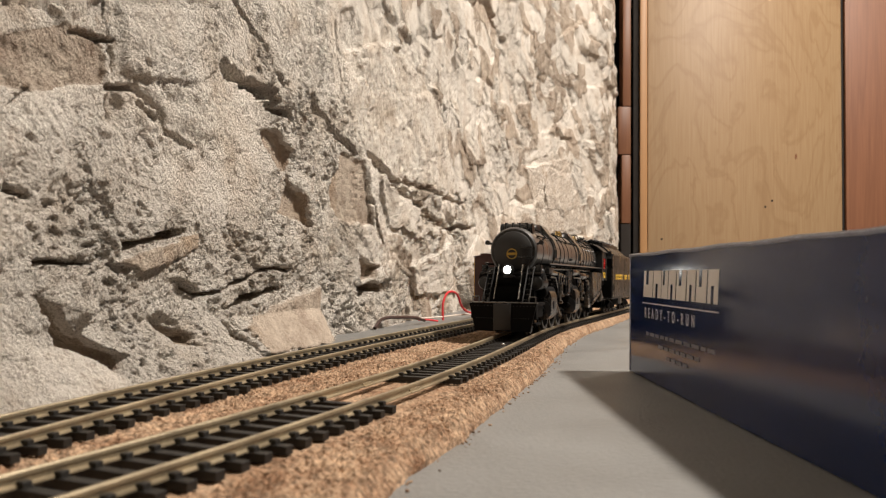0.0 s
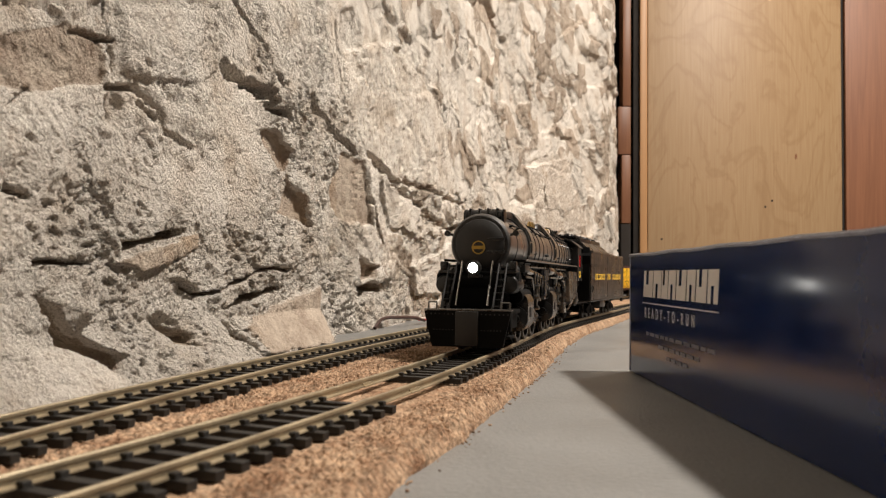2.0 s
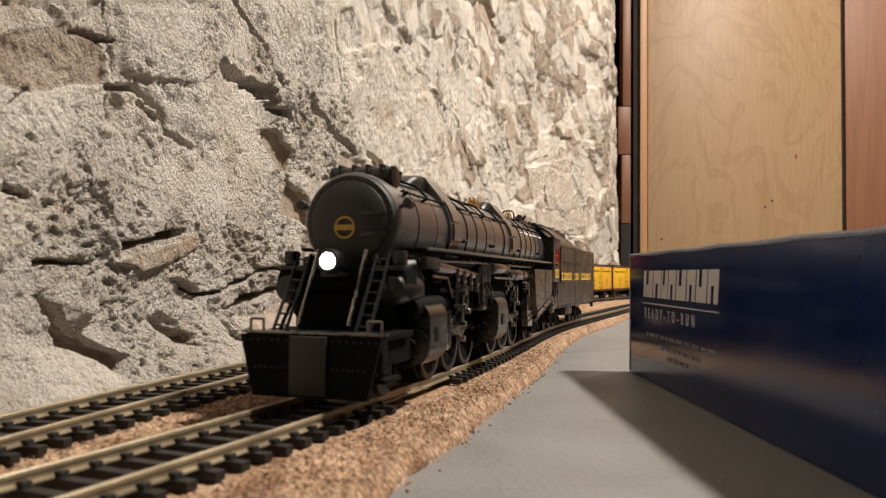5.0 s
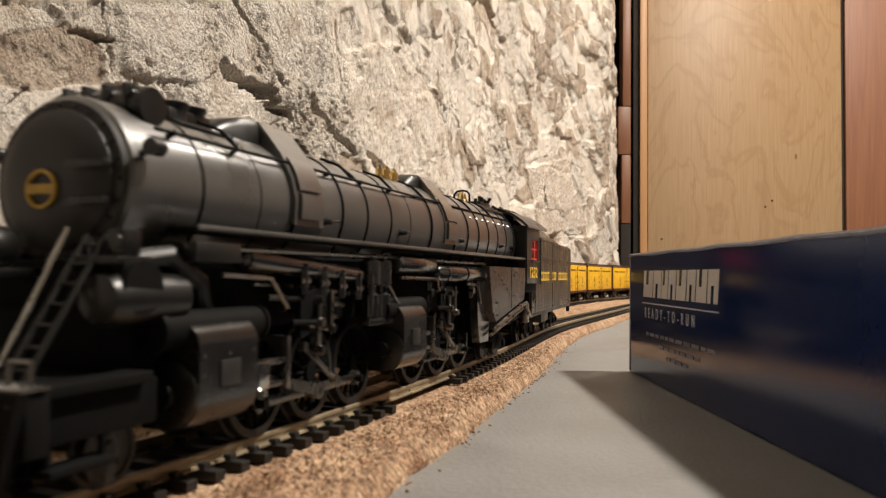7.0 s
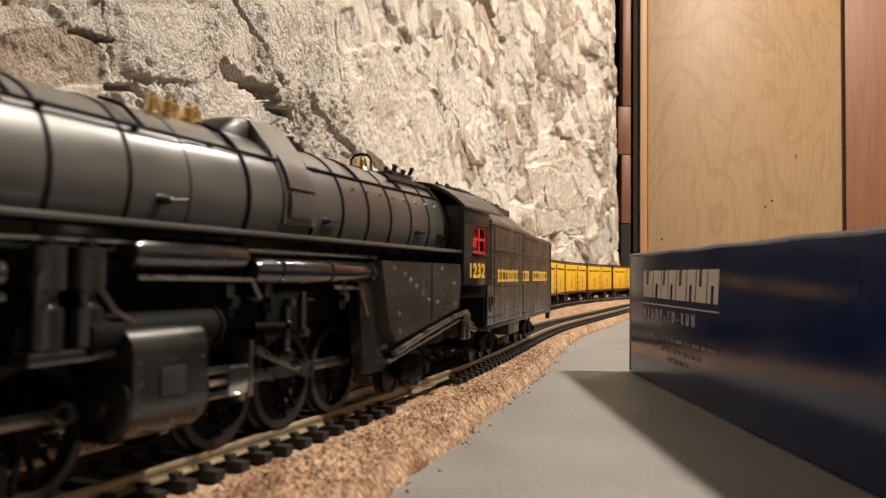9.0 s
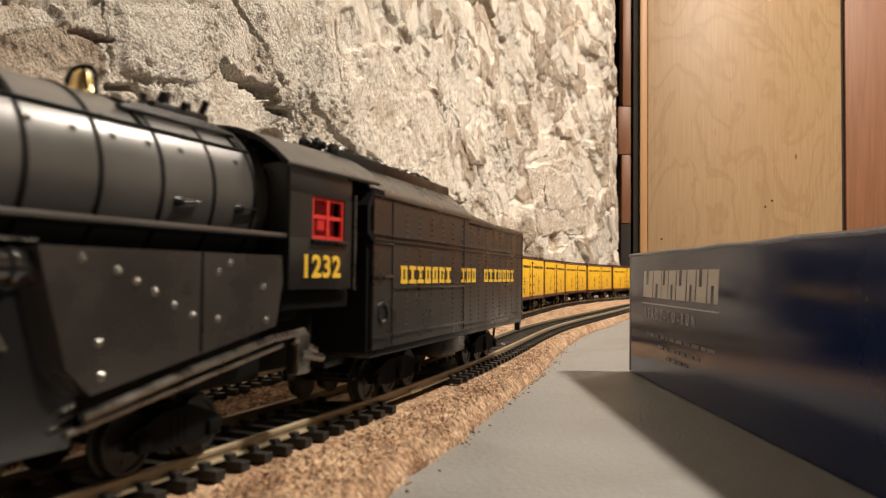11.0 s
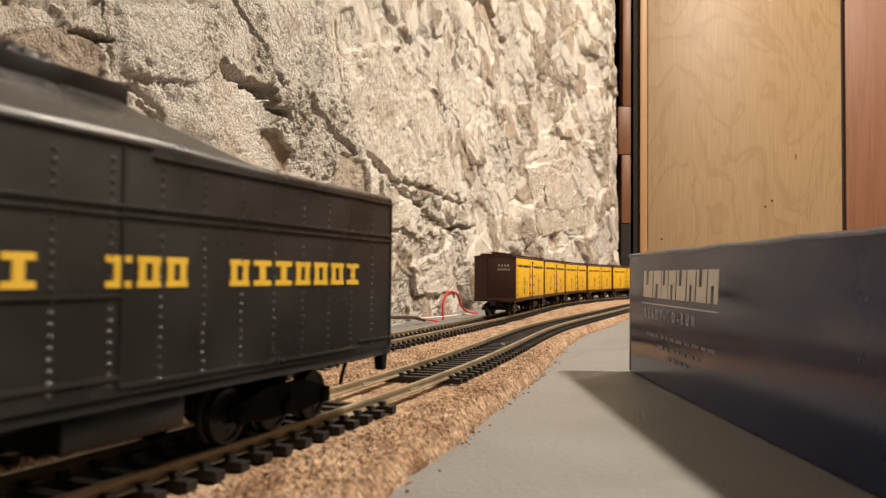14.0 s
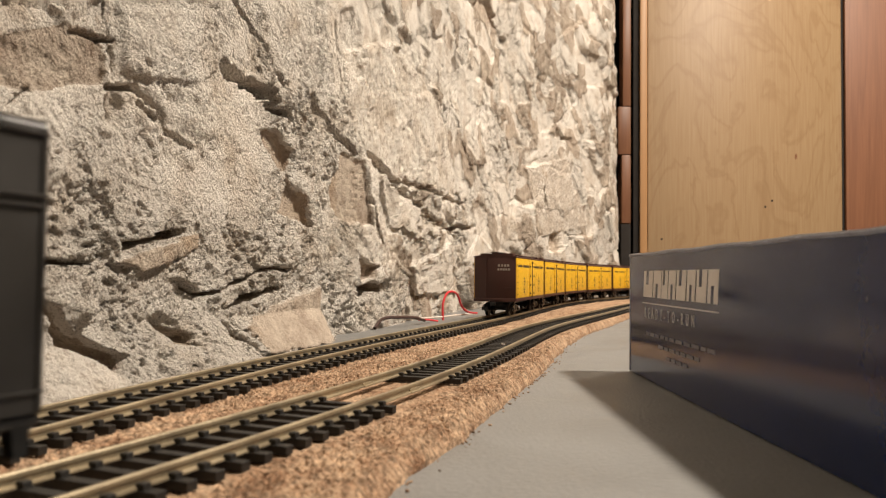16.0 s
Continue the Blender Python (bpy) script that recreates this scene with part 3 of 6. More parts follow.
def stone_wall():
    x, y, along = wall_plan()
    # finer where the camera is near
    u = [0.0]
    while u[-1] < along[-1]:
        d = np.interp(u[-1], along, y)
        u.append(u[-1] + (0.00075 + 0.0014 * max(0, d - 0.25) if 0.60 < u[-1] else 0.012))
    u = np.array(u)
    z = [-0.02]
    while z[-1] < 1.62:
        z.append(z[-1] + (0.00075 + 0.0036 * max(0, z[-1] - 0.05) if z[-1] < 0.66 else 0.03))
    z = np.array(z)
    U, Z = np.meshgrid(u, z)
    h, bare, rough = rock_relief(U, Z)
    px, py = np.interp(U, along, x), np.interp(U, along, y)
    tx, ty = np.gradient(x, along), np.gradient(y, along)
    nx, ny = np.interp(U, along, ty), -np.interp(U, along, tx)
    end = np.clip((U - along[-1] + 0.09) / 0.09, 0, 1) ** 2 * (0.07 + 0.03 * fractal(U * 0, Z * 7, 3, 81))
    h = h - 0.004 - 0.02 * np.clip(Z, 0, 1) - end + 0.016 * np.clip(1 - Z / 0.020, 0, 1) * np.clip((0.95 - U) / 0.06, 0, 1)
    P = np.stack([px + nx * h, py + ny * h, Z], -1)
    # over the top and down the back, so that the wall has its thickness
    depth = np.stack([nx[:1] * 0.22, ny[:1] * 0.22, Z[:1] * 0], -1)
    P = np.concatenate([P, P[-1:] - depth, P[:1] - depth], 0)
    ob = grid_mesh("wall_stone", P, STONE)
    for name, field in (("bare", bare), ("rough", rough)):
        field = np.concatenate([field, field[-1:], field[:1]], 0)
        ob.data.attributes.new(name, "FLOAT", "POINT").data.foreach_set("value", field.reshape(-1).astype(np.float32))
    return tagged(ob, "rough limewashed stone wall with deep clefts and pits", "wall", kind="structure")


stone_wall()


# ---- table, room and woodwork ----
def slab(name, x0, x1, y0, y1, z0, z1, mat, label, category, kind="structure", bevel=0.0):
    return tagged(part(name, made(box, x0, x1, y0, y1, z0, z1, bevel), mat, scale=1), label, category, kind=kind)


slab("layout_table", -0.36, 1.60, -0.75, 1.86, -0.025, 0.0, TABLE, "grey painted plywood layout table top", "table")
slab("floor", -0.6, 2.2, -1.6, 2.9, -1.05, -1.0, FLOOR, "grey concrete basement floor", "floor")
slab("ceiling", -0.6, 2.2, -1.6, 2.9, 1.60, 1.65, PLASTER, "dull plaster basement ceiling", "ceiling")
slab("wall_behind", -0.6, 2.2, -1.65, -1.6, -1.05, 1.60, PLASTER, "dull plaster basement wall", "wall")
slab("wall_side", 2.2, 2.25, -1.65, 2.9, -1.05, 1.60, PLASTER, "dull plaster basement wall", "wall")
# the dark colour stands in for this wall being unlit
slab("wall_end", -0.6, 2.2, 2.9, 2.95, -1.05, 1.60, DARK, "basement end wall coloured dark as if unlit", "wall")
slab("wall_left", -0.65, -0.6, -1.65, 2.9, -1.05, 1.60, PLASTER, "dull plaster basement wall", "wall")


def table_leg(x, y):
    return tagged(part("table_leg", made(box, x - 0.03, x + 0.03, y - 0.03, y + 0.03, -1.0, -0.025, 0.003), PINE, scale=1),
                  "square pine leg under the layout table", "table leg", group="legs of the layout table")


for lx in (-0.25, 1.5):
    for ly in (-0.65, 1.72):
        table_leg(lx, ly)

PLY_Y = 1.90


def plywood_cupboard():
    root = tagged(new("plywood_cupboard"), "tall pale birch plywood cupboard with a pine front edge", "cupboard")
    part("side_panel", made(box, 0.5035, 0.9815, PLY_Y, PLY_Y + 0.018, -1.0, 1.58, 0.001), PLY, root, "pale rotary-cut birch plywood sheet", scale=1)
    part("edge_strip", made(box, 0.4825, 0.5005, PLY_Y - 0.006, PLY_Y + 0.03, -1.0, 1.58, 0.0015), PINE, root, "planed pine edge strip", scale=1)
    # dark board put where there is only a shaded gap
    part("gap_shade_panel", made(box, 0.468, 0.4825, PLY_Y + 0.004, PLY_Y + 0.5, -1.0, 1.58, 0.001), DARK, root, "dark board standing in for the shaded gap", scale=1)
    for px, pz in ((0.809, 0.232), (0.792, 0.217), (0.537, 0.135)):
        part("nail_hole", made(rod, (px, PLY_Y - 0.0006, pz), (px, PLY_Y + 0.001, pz), 0.0026, seg=8), DARK, root, "small dark nail hole", scale=1)
    bm = bmesh.new()
    lathe(bm, [(0, 0.0001), (0, 0.007)], (0, 0, 0), "y", seg=20)
    knot = part("knot", bm, MAHOGANY, root, "small brown knot", scale=1)
    knot.matrix_basis = Matrix.Translation((0.868, PLY_Y - 0.0012, 0.342)) @ Matrix.Diagonal((0.35, 1, 1.0, 1))
    return root


plywood_cupboard()


def red_cupboard():
    root = tagged(new("wooden_cupboard"), "tall red-brown stained wooden cupboard", "cupboard")
    # runs on unseen to 2.19, added to give the boiler brown reflections
    part("side_panel", made(box, 0.9945, 2.19, PLY_Y + 0.004, PLY_Y + 0.024, -1.0, 1.58, 0.002), MAHOGANY, root, "red-brown stained wood panel", scale=1)
    # dark strip paints the shadow between the two cupboards
    part("edge_strip", made(box, 0.9820, 0.9930, PLY_Y + 0.012, PLY_Y + 0.03, -1.0, 1.58, 0.001), DARK, root, "dark strip painted in for the shadow between cupboards", scale=1)
    return root


red_cupboard()


def timber_stack():
    """Boards that stand in the dark gap between wall and cupboard."""
    for x0, x1, z0, z1 in ((0.4155, 0.437, 0.166, 0.326), (0.407, 0.437, 0.3275, 0.440), (0.418, 0.437, 0.4415, 0.72), (0.419, 0.437, 0.7215, 1.55)):
        tagged(part("timber", made(box, x0, x1, 1.80, 1.84, z0, z1, 0.002), REDWOOD, scale=1),
               "rough reddish-brown timber piece stacked upright", "timber", group="stacked timber pieces")
    # added dark block, in place of the shaded bottom of the gap
    tagged(part("gap_shade_block", made(box, 0.414, 0.437, 1.80, 1.84, 0.0, 0.1645, 0.002), DARK, scale=1), "dark block filling the shaded gap under the stacked timber", "block")


timber_stack()


def ceiling_lamp(place):
    root = tagged(new("ceiling_lamp"), "round warm ceiling lamp, out of view", "lamp", group="ceiling lamps")
    x, y, z = place
    bm = bmesh.new()
    lathe(bm, [(0.02, 0.05), (0.02, 0.11), (0.10, 0.11), (0.13, 0.05)], (x, y, z - 0.0), "z", seg=32)
    part("housing", bm, PLASTER, root, scale=1)
    return root


ceiling_lamp(LAMP_A)
# housing for the added fill, unseen as well
ceiling_lamp(FILL_LAMP)


# ---- cork bed ----
def cork_bed():
    s = [-0.75]
    while s[-1] < 1.5:
        s.append(s[-1] + (0.0007 if 0.0 < s[-1] < 0.28 else 0.0015 if -0.05 < s[-1] < 0.8 else 0.02))
    s = np.array(s)
    n = 200
    mx, my, ma = on_line(MAIN, s)
    bx, by, ba = on_line(BACK, s)
    right = np.interp(my, [0.145, 0.17, 0.20, 0.257, 0.33, 0.42, 0.57, 0.80], [0.0385, 0.035, 0.033, 0.029, 0.0272, 0.0245, 0.020, 0.0175])
    right = right + 0.0008 * fractal(s * 90, s * 0, 4, 3)
    f = np.linspace(0, 1, n)[None, :]
    rx, ry = mx + right * np.cos(ma), my - right * np.sin(ma)
    lx, ly = bx - 0.0175 * np.cos(ba), by + 0.0175 * np.sin(ba)
    X, Y = lx[:, None] * (1 - f) + rx[:, None] * f, ly[:, None] * (1 - f) + ry[:, None] * f
    wide = np.hypot(rx - lx, ry - ly)[:, None]
    edge = np.minimum(f, 1 - f) * wide
    Z = 0.0050 * np.clip(edge / 0.0030, 0, 1) ** 0.7
    d1, d2, own = cells(X * 800, Y * 800, 3)
    crumb = (0.0013 * (0.5 - d1) + 0.0008 * (own - 0.5) + 0.0005 * fractal(X * 110, Y * 110, 3, 9))
    # bare crumbly face outside the ties, flat under the tracks
    off_main = (X - mx[:, None]) * np.cos(ma)[:, None] - (Y - my[:, None]) * np.sin(ma)[:, None]
    loose = np.clip((np.abs(off_main) - 0.012) / 0.004, 0.25, 1)
    Z = Z + crumb * loose * np.clip(edge / 0.002, 0, 1) - 0.0002
    Z[:, 0] = Z[:, -1] = -0.0015
    ob = grid_mesh("cork_roadbed", np.stack([X, Y, Z], -1), CORK, smooth=False)
    return tagged(ob, "crumbly brown cork roadbed glued under the tracks", "roadbed", kind="structure")


cork_bed()


def cork_crumbs():
    """Loose crumbs at the foot of the cork."""
    bm = bmesh.new()
    for _ in range(150):
        s = RNG.uniform(0.02, 0.6)
        x, y, a = on_line(MAIN, s)
        right = float(np.interp(y, [0.145, 0.17, 0.20, 0.257, 0.33, 0.42, 0.57, 0.80], [0.0385, 0.035, 0.033, 0.029, 0.0272, 0.0245, 0.020, 0.0175]))
        d = right + abs(RNG.normal(0, 0.0012)) if RNG.rand() < 0.96 else right + RNG.uniform(0, 0.02)
        r = RNG.uniform(0.00015, 0.00042)
        m = Matrix.Translation((x + d * math.cos(a), y - d * math.sin(a), r * 0.6)) @ Matrix.Rotation(RNG.uniform(0, 6), 4, "Z") @ Matrix.Diagonal((r * 1.5, r, r * 0.8, 1))
        bmesh.ops.create_icosphere(bm, subdivisions=1, radius=1.0, matrix=m)
    tagged(part("cork_crumbs", bm, CORK, scale=1), "loose brown cork crumbs beside the roadbed", "crumbs", kind="stuff")


cork_crumbs()


# ---- rails and ties ----
def rail_mesh(bm, line, off, s0, s1, step=0.006):
    """One rail: foot, web and rounded head."""
    shape = [(-1.05, 0), (1.05, 0), (1.0, 0.32), (0.3, 0.55), (0.26, 1.45), (0.56, 1.62), (0.56, 2.3), (0.4, 2.5), (-0.4, 2.5), (-0.56, 2.3), (-0.56, 1.62), (-0.26, 1.45), (-0.3, 0.55), (-1.0, 0.32)]
    rings = []
    for s in np.arange(s0, s1 + step / 2, step):
        x, y, a = on_line(line, s, off)
        rings.append([bm.verts.new((x + u * MM * math.cos(a), y - u * MM * math.sin(a), RAIL_TOP + (v - 2.5) * MM)) for u, v in shape])
    n = len(shape)
    for a, b in zip(rings, rings[1:]):
        for k in range(n):
            j = (k + 1) % n
            bm.faces.new((a[k], a[j], b[j], b[k]))
    bm.faces.new(rings[0][::-1])
    bm.faces.new(rings[-1])


def tie_mesh():
    bm = bmesh.new()
    box(bm, -13.6, 13.6, -1.3, 1.3, -4.3, -2.52, 0.12)
    for side in (-1, 1):
        for o in (-1.3, 1.3):
            c = side * 8.75 + o
            box(bm, c - 0.8, c + 0.8, -0.9, 0.9, -2.54, -1.45, 0.15)
        box(bm, side * 8.75 - 2.4, side * 8.75 + 2.4, -1.0, 1.0, -2.54, -2.42)
    bmesh.ops.recalc_face_normals(bm, faces=bm.faces)
    me = bpy.data.meshes.new("tie")
    bm.to_mesh(me)
    bm.free()
    me.transform(Matrix.Scale(MM, 4))
    me.materials.append(TIE)
    return me


TIE_MESH = tie_mesh()


def track(name, line, label, s0, s1, gaps, joints):
    root = tagged(new(name), label, "track", kind="structure")
    for side in (-1, 1):
        bm = bmesh.new()
        rail_mesh(bm, line, side * 0.00875, s0, s1)
        part("rail", bm, RAIL, root, "worn nickel rail with a brassy shine", scale=1)
    for sj, side in joints:
        bm = bmesh.new()
        box(bm, -1.35, 1.35, -4, 4, -2.58, -2.0, 0.15)
        box(bm, -0.7, 0.7, -3.8, 3.8, -2.2, -1.3, 0.15)
        j = part("rail_joiner", bm, RAIL, root, "dull metal rail joiner")
        x, y, a = on_line(line, sj, side * 0.00875)
        j.matrix_basis = pose(x, y, RAIL_TOP, 0, 0, -math.degrees(a))
    s = s0 + 0.004
    while s < s1:
        if not any(g0 < s < g1 for g0, g1 in gaps):
            x, y, a = on_line(line, s)
            t = new("tie", TIE_MESH)
            t.parent = root
            t.matrix_basis = pose(x, y, RAIL_TOP, 0, 0, -math.degrees(a) + 0.6 * math.sin(s * 900))
        s += 0.0071
    return root


def track_screw(s):
    x, y, a = on_line(MAIN, s)
    bm = bmesh.new()
    lathe(bm, [(0, 1.3), (0.5, 1.2), (0.8, 0.7), (0.82, 0.02)], (0, 0, 0), "z", seg=14)
    ob = part("track_screw", bm, BRIGHT)
    ob.matrix_basis = pose(x, y, RAIL_TOP - 0.0026)
    tagged(ob, "small bright screw head holding a track tie", "screw", group="track screws")


# ---- blue card box ----
def text_mesh(body, size, mat, name, parent, m, spacing=1.0, squeeze=1.0, bold=0.0):
    cu = bpy.data.curves.new(name, "FONT")
    cu.body, cu.size, cu.extrude, cu.space_character, cu.offset = body, size, 0.00006, spacing, bold
    tmp = bpy.data.objects.new(name, cu)
    scene.collection.objects.link(tmp)
    me = bpy.data.meshes.new_from_object(tmp.evaluated_get(bpy.context.evaluated_depsgraph_get()))
    bpy.data.objects.remove(tmp)
    me.materials.clear()
    me.materials.append(mat)
    me.transform(Matrix.Diagonal((squeeze, 1, 1, 1)))
    ob = new(name, me)
    ob.parent = parent
    ob.matrix_basis = m
    return ob


def card_box():
    root = tagged(new("card_box"), "glossy dark blue cardboard box with pale printing on the table", "box")
    x0, x1, y0, y1, h = 0.0815, 0.215, 0.015, 0.3365, 0.0505
    # the long side bows a little, the corners are soft
    bm = bmesh.new()
    nu, nv = 60, 14
    rows = []
    for i in range(nu + 1):
        f = i / nu
        row = []
        for j in range(nv + 1):
            g = j / nv
            bow = 0.0010 * math.sin(math.pi * min(1, f / 0.8)) ** 2 * math.sin(math.pi * g)
            row.append(bm.verts.new((x0 - bow, y0 + (y1 - y0) * f, 0.0004 + (h - 0.0008) * g)))
        rows.append(row)
    for a, b in zip(rows, rows[1:]):
        for j in range(nv):
            bm.faces.new((a[j], b[j], b[j + 1], a[j + 1])).smooth = True
    body = part("printed_side", bm, CARD, root, scale=1)
    backing = body.modifiers.new("thickness", "SOLIDIFY")
    backing.thickness, backing.offset = 0.0004, 0
    bm = bmesh.new()
    box(bm, x0 + 0.0012, x1, y0 + 0.0006, y1 - 0.0010, 0.0, h - 0.0006, 0.0008)
    part("carton", bm, CARD, root, scale=1)
    # paler rod in place of the light along the rounded top fold
    bm = bmesh.new()
    pts = [(x0 - 0.0001, y0 + (y1 - y0) * k / 24, h - 0.0004 + 0.0002 * math.sin(k * 1.7)) for k in range(25)]
    pipe(bm, pts, 0.0007, 6)
    part("top_fold_highlight", bm, CARD_TOP, root, "top fold coloured pale for the light it catches", scale=1)
    # the vertical corner fold has the same pale colour
    bm = bmesh.new()
    rod(bm, (x0 + 0.0002, y1 - 0.0006, 0.0006), (x0 + 0.0004, y1 - 0.0006, h - 0.0008), 0.0008, seg=8)
    part("pale_corner", bm, CARD_TOP, root, "pale vertical corner fold", scale=1)
    # printing on the long side: block mark, rule, line of words and small print; reads from the far corner towards the eye
    face = x0 - 0.0004

    def flat(a0, a1, z0, z1, name, lean=0.0, mat=WHITEMARK):
        bm_ = bmesh.new()
        vs = [bm_.verts.new((face, y1 - a, z)) for a, z in ((a0, z0), (a1, z0), (a1 + lean, z1), (a0 + lean, z1))]
        bm_.faces.new(vs)
        ob_ = part(name, bm_, mat, root, scale=1)
        sheet = ob_.modifiers.new("thickness", "SOLIDIFY")
        sheet.thickness, sheet.offset = 0.00012, 0
        return ob_
    top, low = 0.0434, 0.0330
    marks = [(0.0235, 0.0130), (0.0375, 0.0105), (0.0488, 0.0078), (0.0575, 0.0085), (0.0670, 0.0105), (0.0785, 0.0085), (0.0880, 0.0098), (0.0988, 0.0092)]
    for k, (a, w) in enumerate(marks):
        flat(a, a + w, low, top, "mark_block", 0.0016)
        # a notch in each block, by turns from below and from above
        n0 = low if k % 2 else low + 0.0050
        flat(a + w * 0.36, a + w * 0.60, n0, n0 + 0.0054, "mark_notch", 0.0008, CARD).location.x -= 0.00008
    flat(0.0225, 0.1090, 0.0304, 0.0308, "printed_rule")
    text_mesh("READY-TO-RUN", 0.0058, WHITEMARK, "printed_words", root, Matrix(((0, 0, -1, face), (-1, 0, 0, y1 - 0.0255), (0, 1, 0, 0.0248), (0, 0, 0, 1))), spacing=2.35, squeeze=0.72)
    faint = material("faint_print", (0.16, 0.16, 0.19), 0.4, bump=0.0)
    for a0, a1, z in ((0.028, 0.104, 0.0180), (0.045, 0.092, 0.0142), (0.055, 0.080, 0.0108)):
        a = a0
        while a < a1:
            w = RNG.uniform(0.0030, 0.0075)
            flat(a, a + w, z, z + 0.0013, "small_print", mat=faint)
            a += w + 0.0016
    return root


card_box()


# ---- wires beside the back track ----
def wire(points, r, mat, label, group="loose wires"):
    pts = [Vector(p) for p in points]
    fine = []
    for i in range(len(pts) - 1):
        p0, p1, p2, p3 = pts[max(i - 1, 0)], pts[i], pts[i + 1], pts[min(i + 2, len(pts) - 1)]
        for k in range(8):
            t = k / 8
            fine.append(0.5 * ((2 * p1) + (p2 - p0) * t + (2 * p0 - 5 * p1 + 4 * p2 - p3) * t * t + (3 * p1 - p0 - 3 * p2 + p3) * t ** 3))
    fine.append(pts[-1])
    tagged(part("wire", made(pipe, fine, r), mat, scale=1), label, "wire", group=group)


wire([(-0.050, 0.575, 0.0013), (-0.045, 0.588, 0.0075), (-0.033, 0.606, 0.0078), (-0.022, 0.632, 0.0060), (-0.015, 0.650, 0.0030)], 0.0013, BROWNWIRE, "short dark brown cable lying by the wall")
wire([(-0.020, 0.652, 0.0032), (-0.012, 0.66, 0.0030), (-0.004, 0.668, 0.0015)], 0.0008, REDWIRE, "thin red wire lying by the wall")
wire([(-0.020, 0.656, 0.0042), (0.000, 0.69, 0.0040), (0.020, 0.735, 0.0040), (0.034, 0.780, 0.0020)], 0.0008, WHITEWIRE, "thin white wire lying by the wall")
wire([(0.0005, 0.690, 0.0010), (0.0005, 0.692, 0.016), (0.005, 0.700, 0.0255), (0.013, 0.712, 0.0240), (0.018, 0.722, 0.012), (0.025, 0.740, 0.006), (0.034, 0.765, 0.004)], 0.0010, REDWIRE, "red wire looping up beside the track")


# ---- refrigerator cars on the siding ----
def truck_frame(bm, x, half, spread, top, drop):
    """Both side frames and the bolster of a truck at x."""
    for side in (-1, 1):
        y0, y1 = sorted((side * half, side * (half + 1.3)))
        prism(bm, [(x - spread - 2.5, drop - 0.6), (x - spread - 2.5, drop + 1.6), (x - spread * 0.45, top), (x + spread * 0.45, top), (x + spread + 2.5, drop + 1.6), (x + spread + 2.5, drop - 0.6), (x + spread * 0.5, drop - 1.8), (x - spread * 0.5, drop - 1.8)], y0, y1)
        for o in (-spread, spread):
            box(bm, x + o - 1.4, x + o + 1.4, *sorted((side * (half + 1.2), side * (half + 2.0))), drop - 1.3, drop + 1.3, 0.2)
        for o in (-1.6, 0, 1.6):
            rod(bm, (x + o, side * (half + 0.9), drop - 0.9), (x + o, side * (half + 0.9), top - 0.6), 0.6, seg=8)
    box(bm, x - 2.2, x + 2.2, -half, half, drop, top + 1.0, 0.2)


def small_wheelset(r, gauge=8.6):
    bm = bmesh.new()
    for side in (-1, 1):
        lathe(bm, [(side * (gauge - 1.4), 1.0), (side * (gauge - 1.4), r + 0.6), (side * (gauge - 0.9), r + 0.6), (side * (gauge - 0.7), r), (side * (gauge + 1.0), r - 0.1), (side * (gauge + 1.0), r - 0.9), (side * (gauge + 0.7), r - 1.0), (side * (gauge + 0.7), 1.6), (side * (gauge + 1.3), 1.4), (side * (gauge + 1.3), 0.1)], (0, 0, 0), "y", seg=22)
        for k in range(4):
            a = k * math.tau / 4
            rod(bm, (math.cos(a) * r * 0.55, side * (gauge + 0.6), math.sin(a) * r * 0.55), (math.cos(a) * r * 0.55, side * (gauge + 0.85), math.sin(a) * r * 0.55), 0.55, seg=8)
    rod(bm, (0, -gauge, 0), (0, gauge, 0), 0.9, seg=10)
    return bm


def coupler(bm, x, way):
    box(bm, *sorted((x, x + way * 4)), -0.9, 0.9, 8.8, 10.6, 0.15)
    box(bm, *sorted((x + way * 4, x + way * 6.2)), -1.9, 1.3, 8.2, 11.2, 0.4)


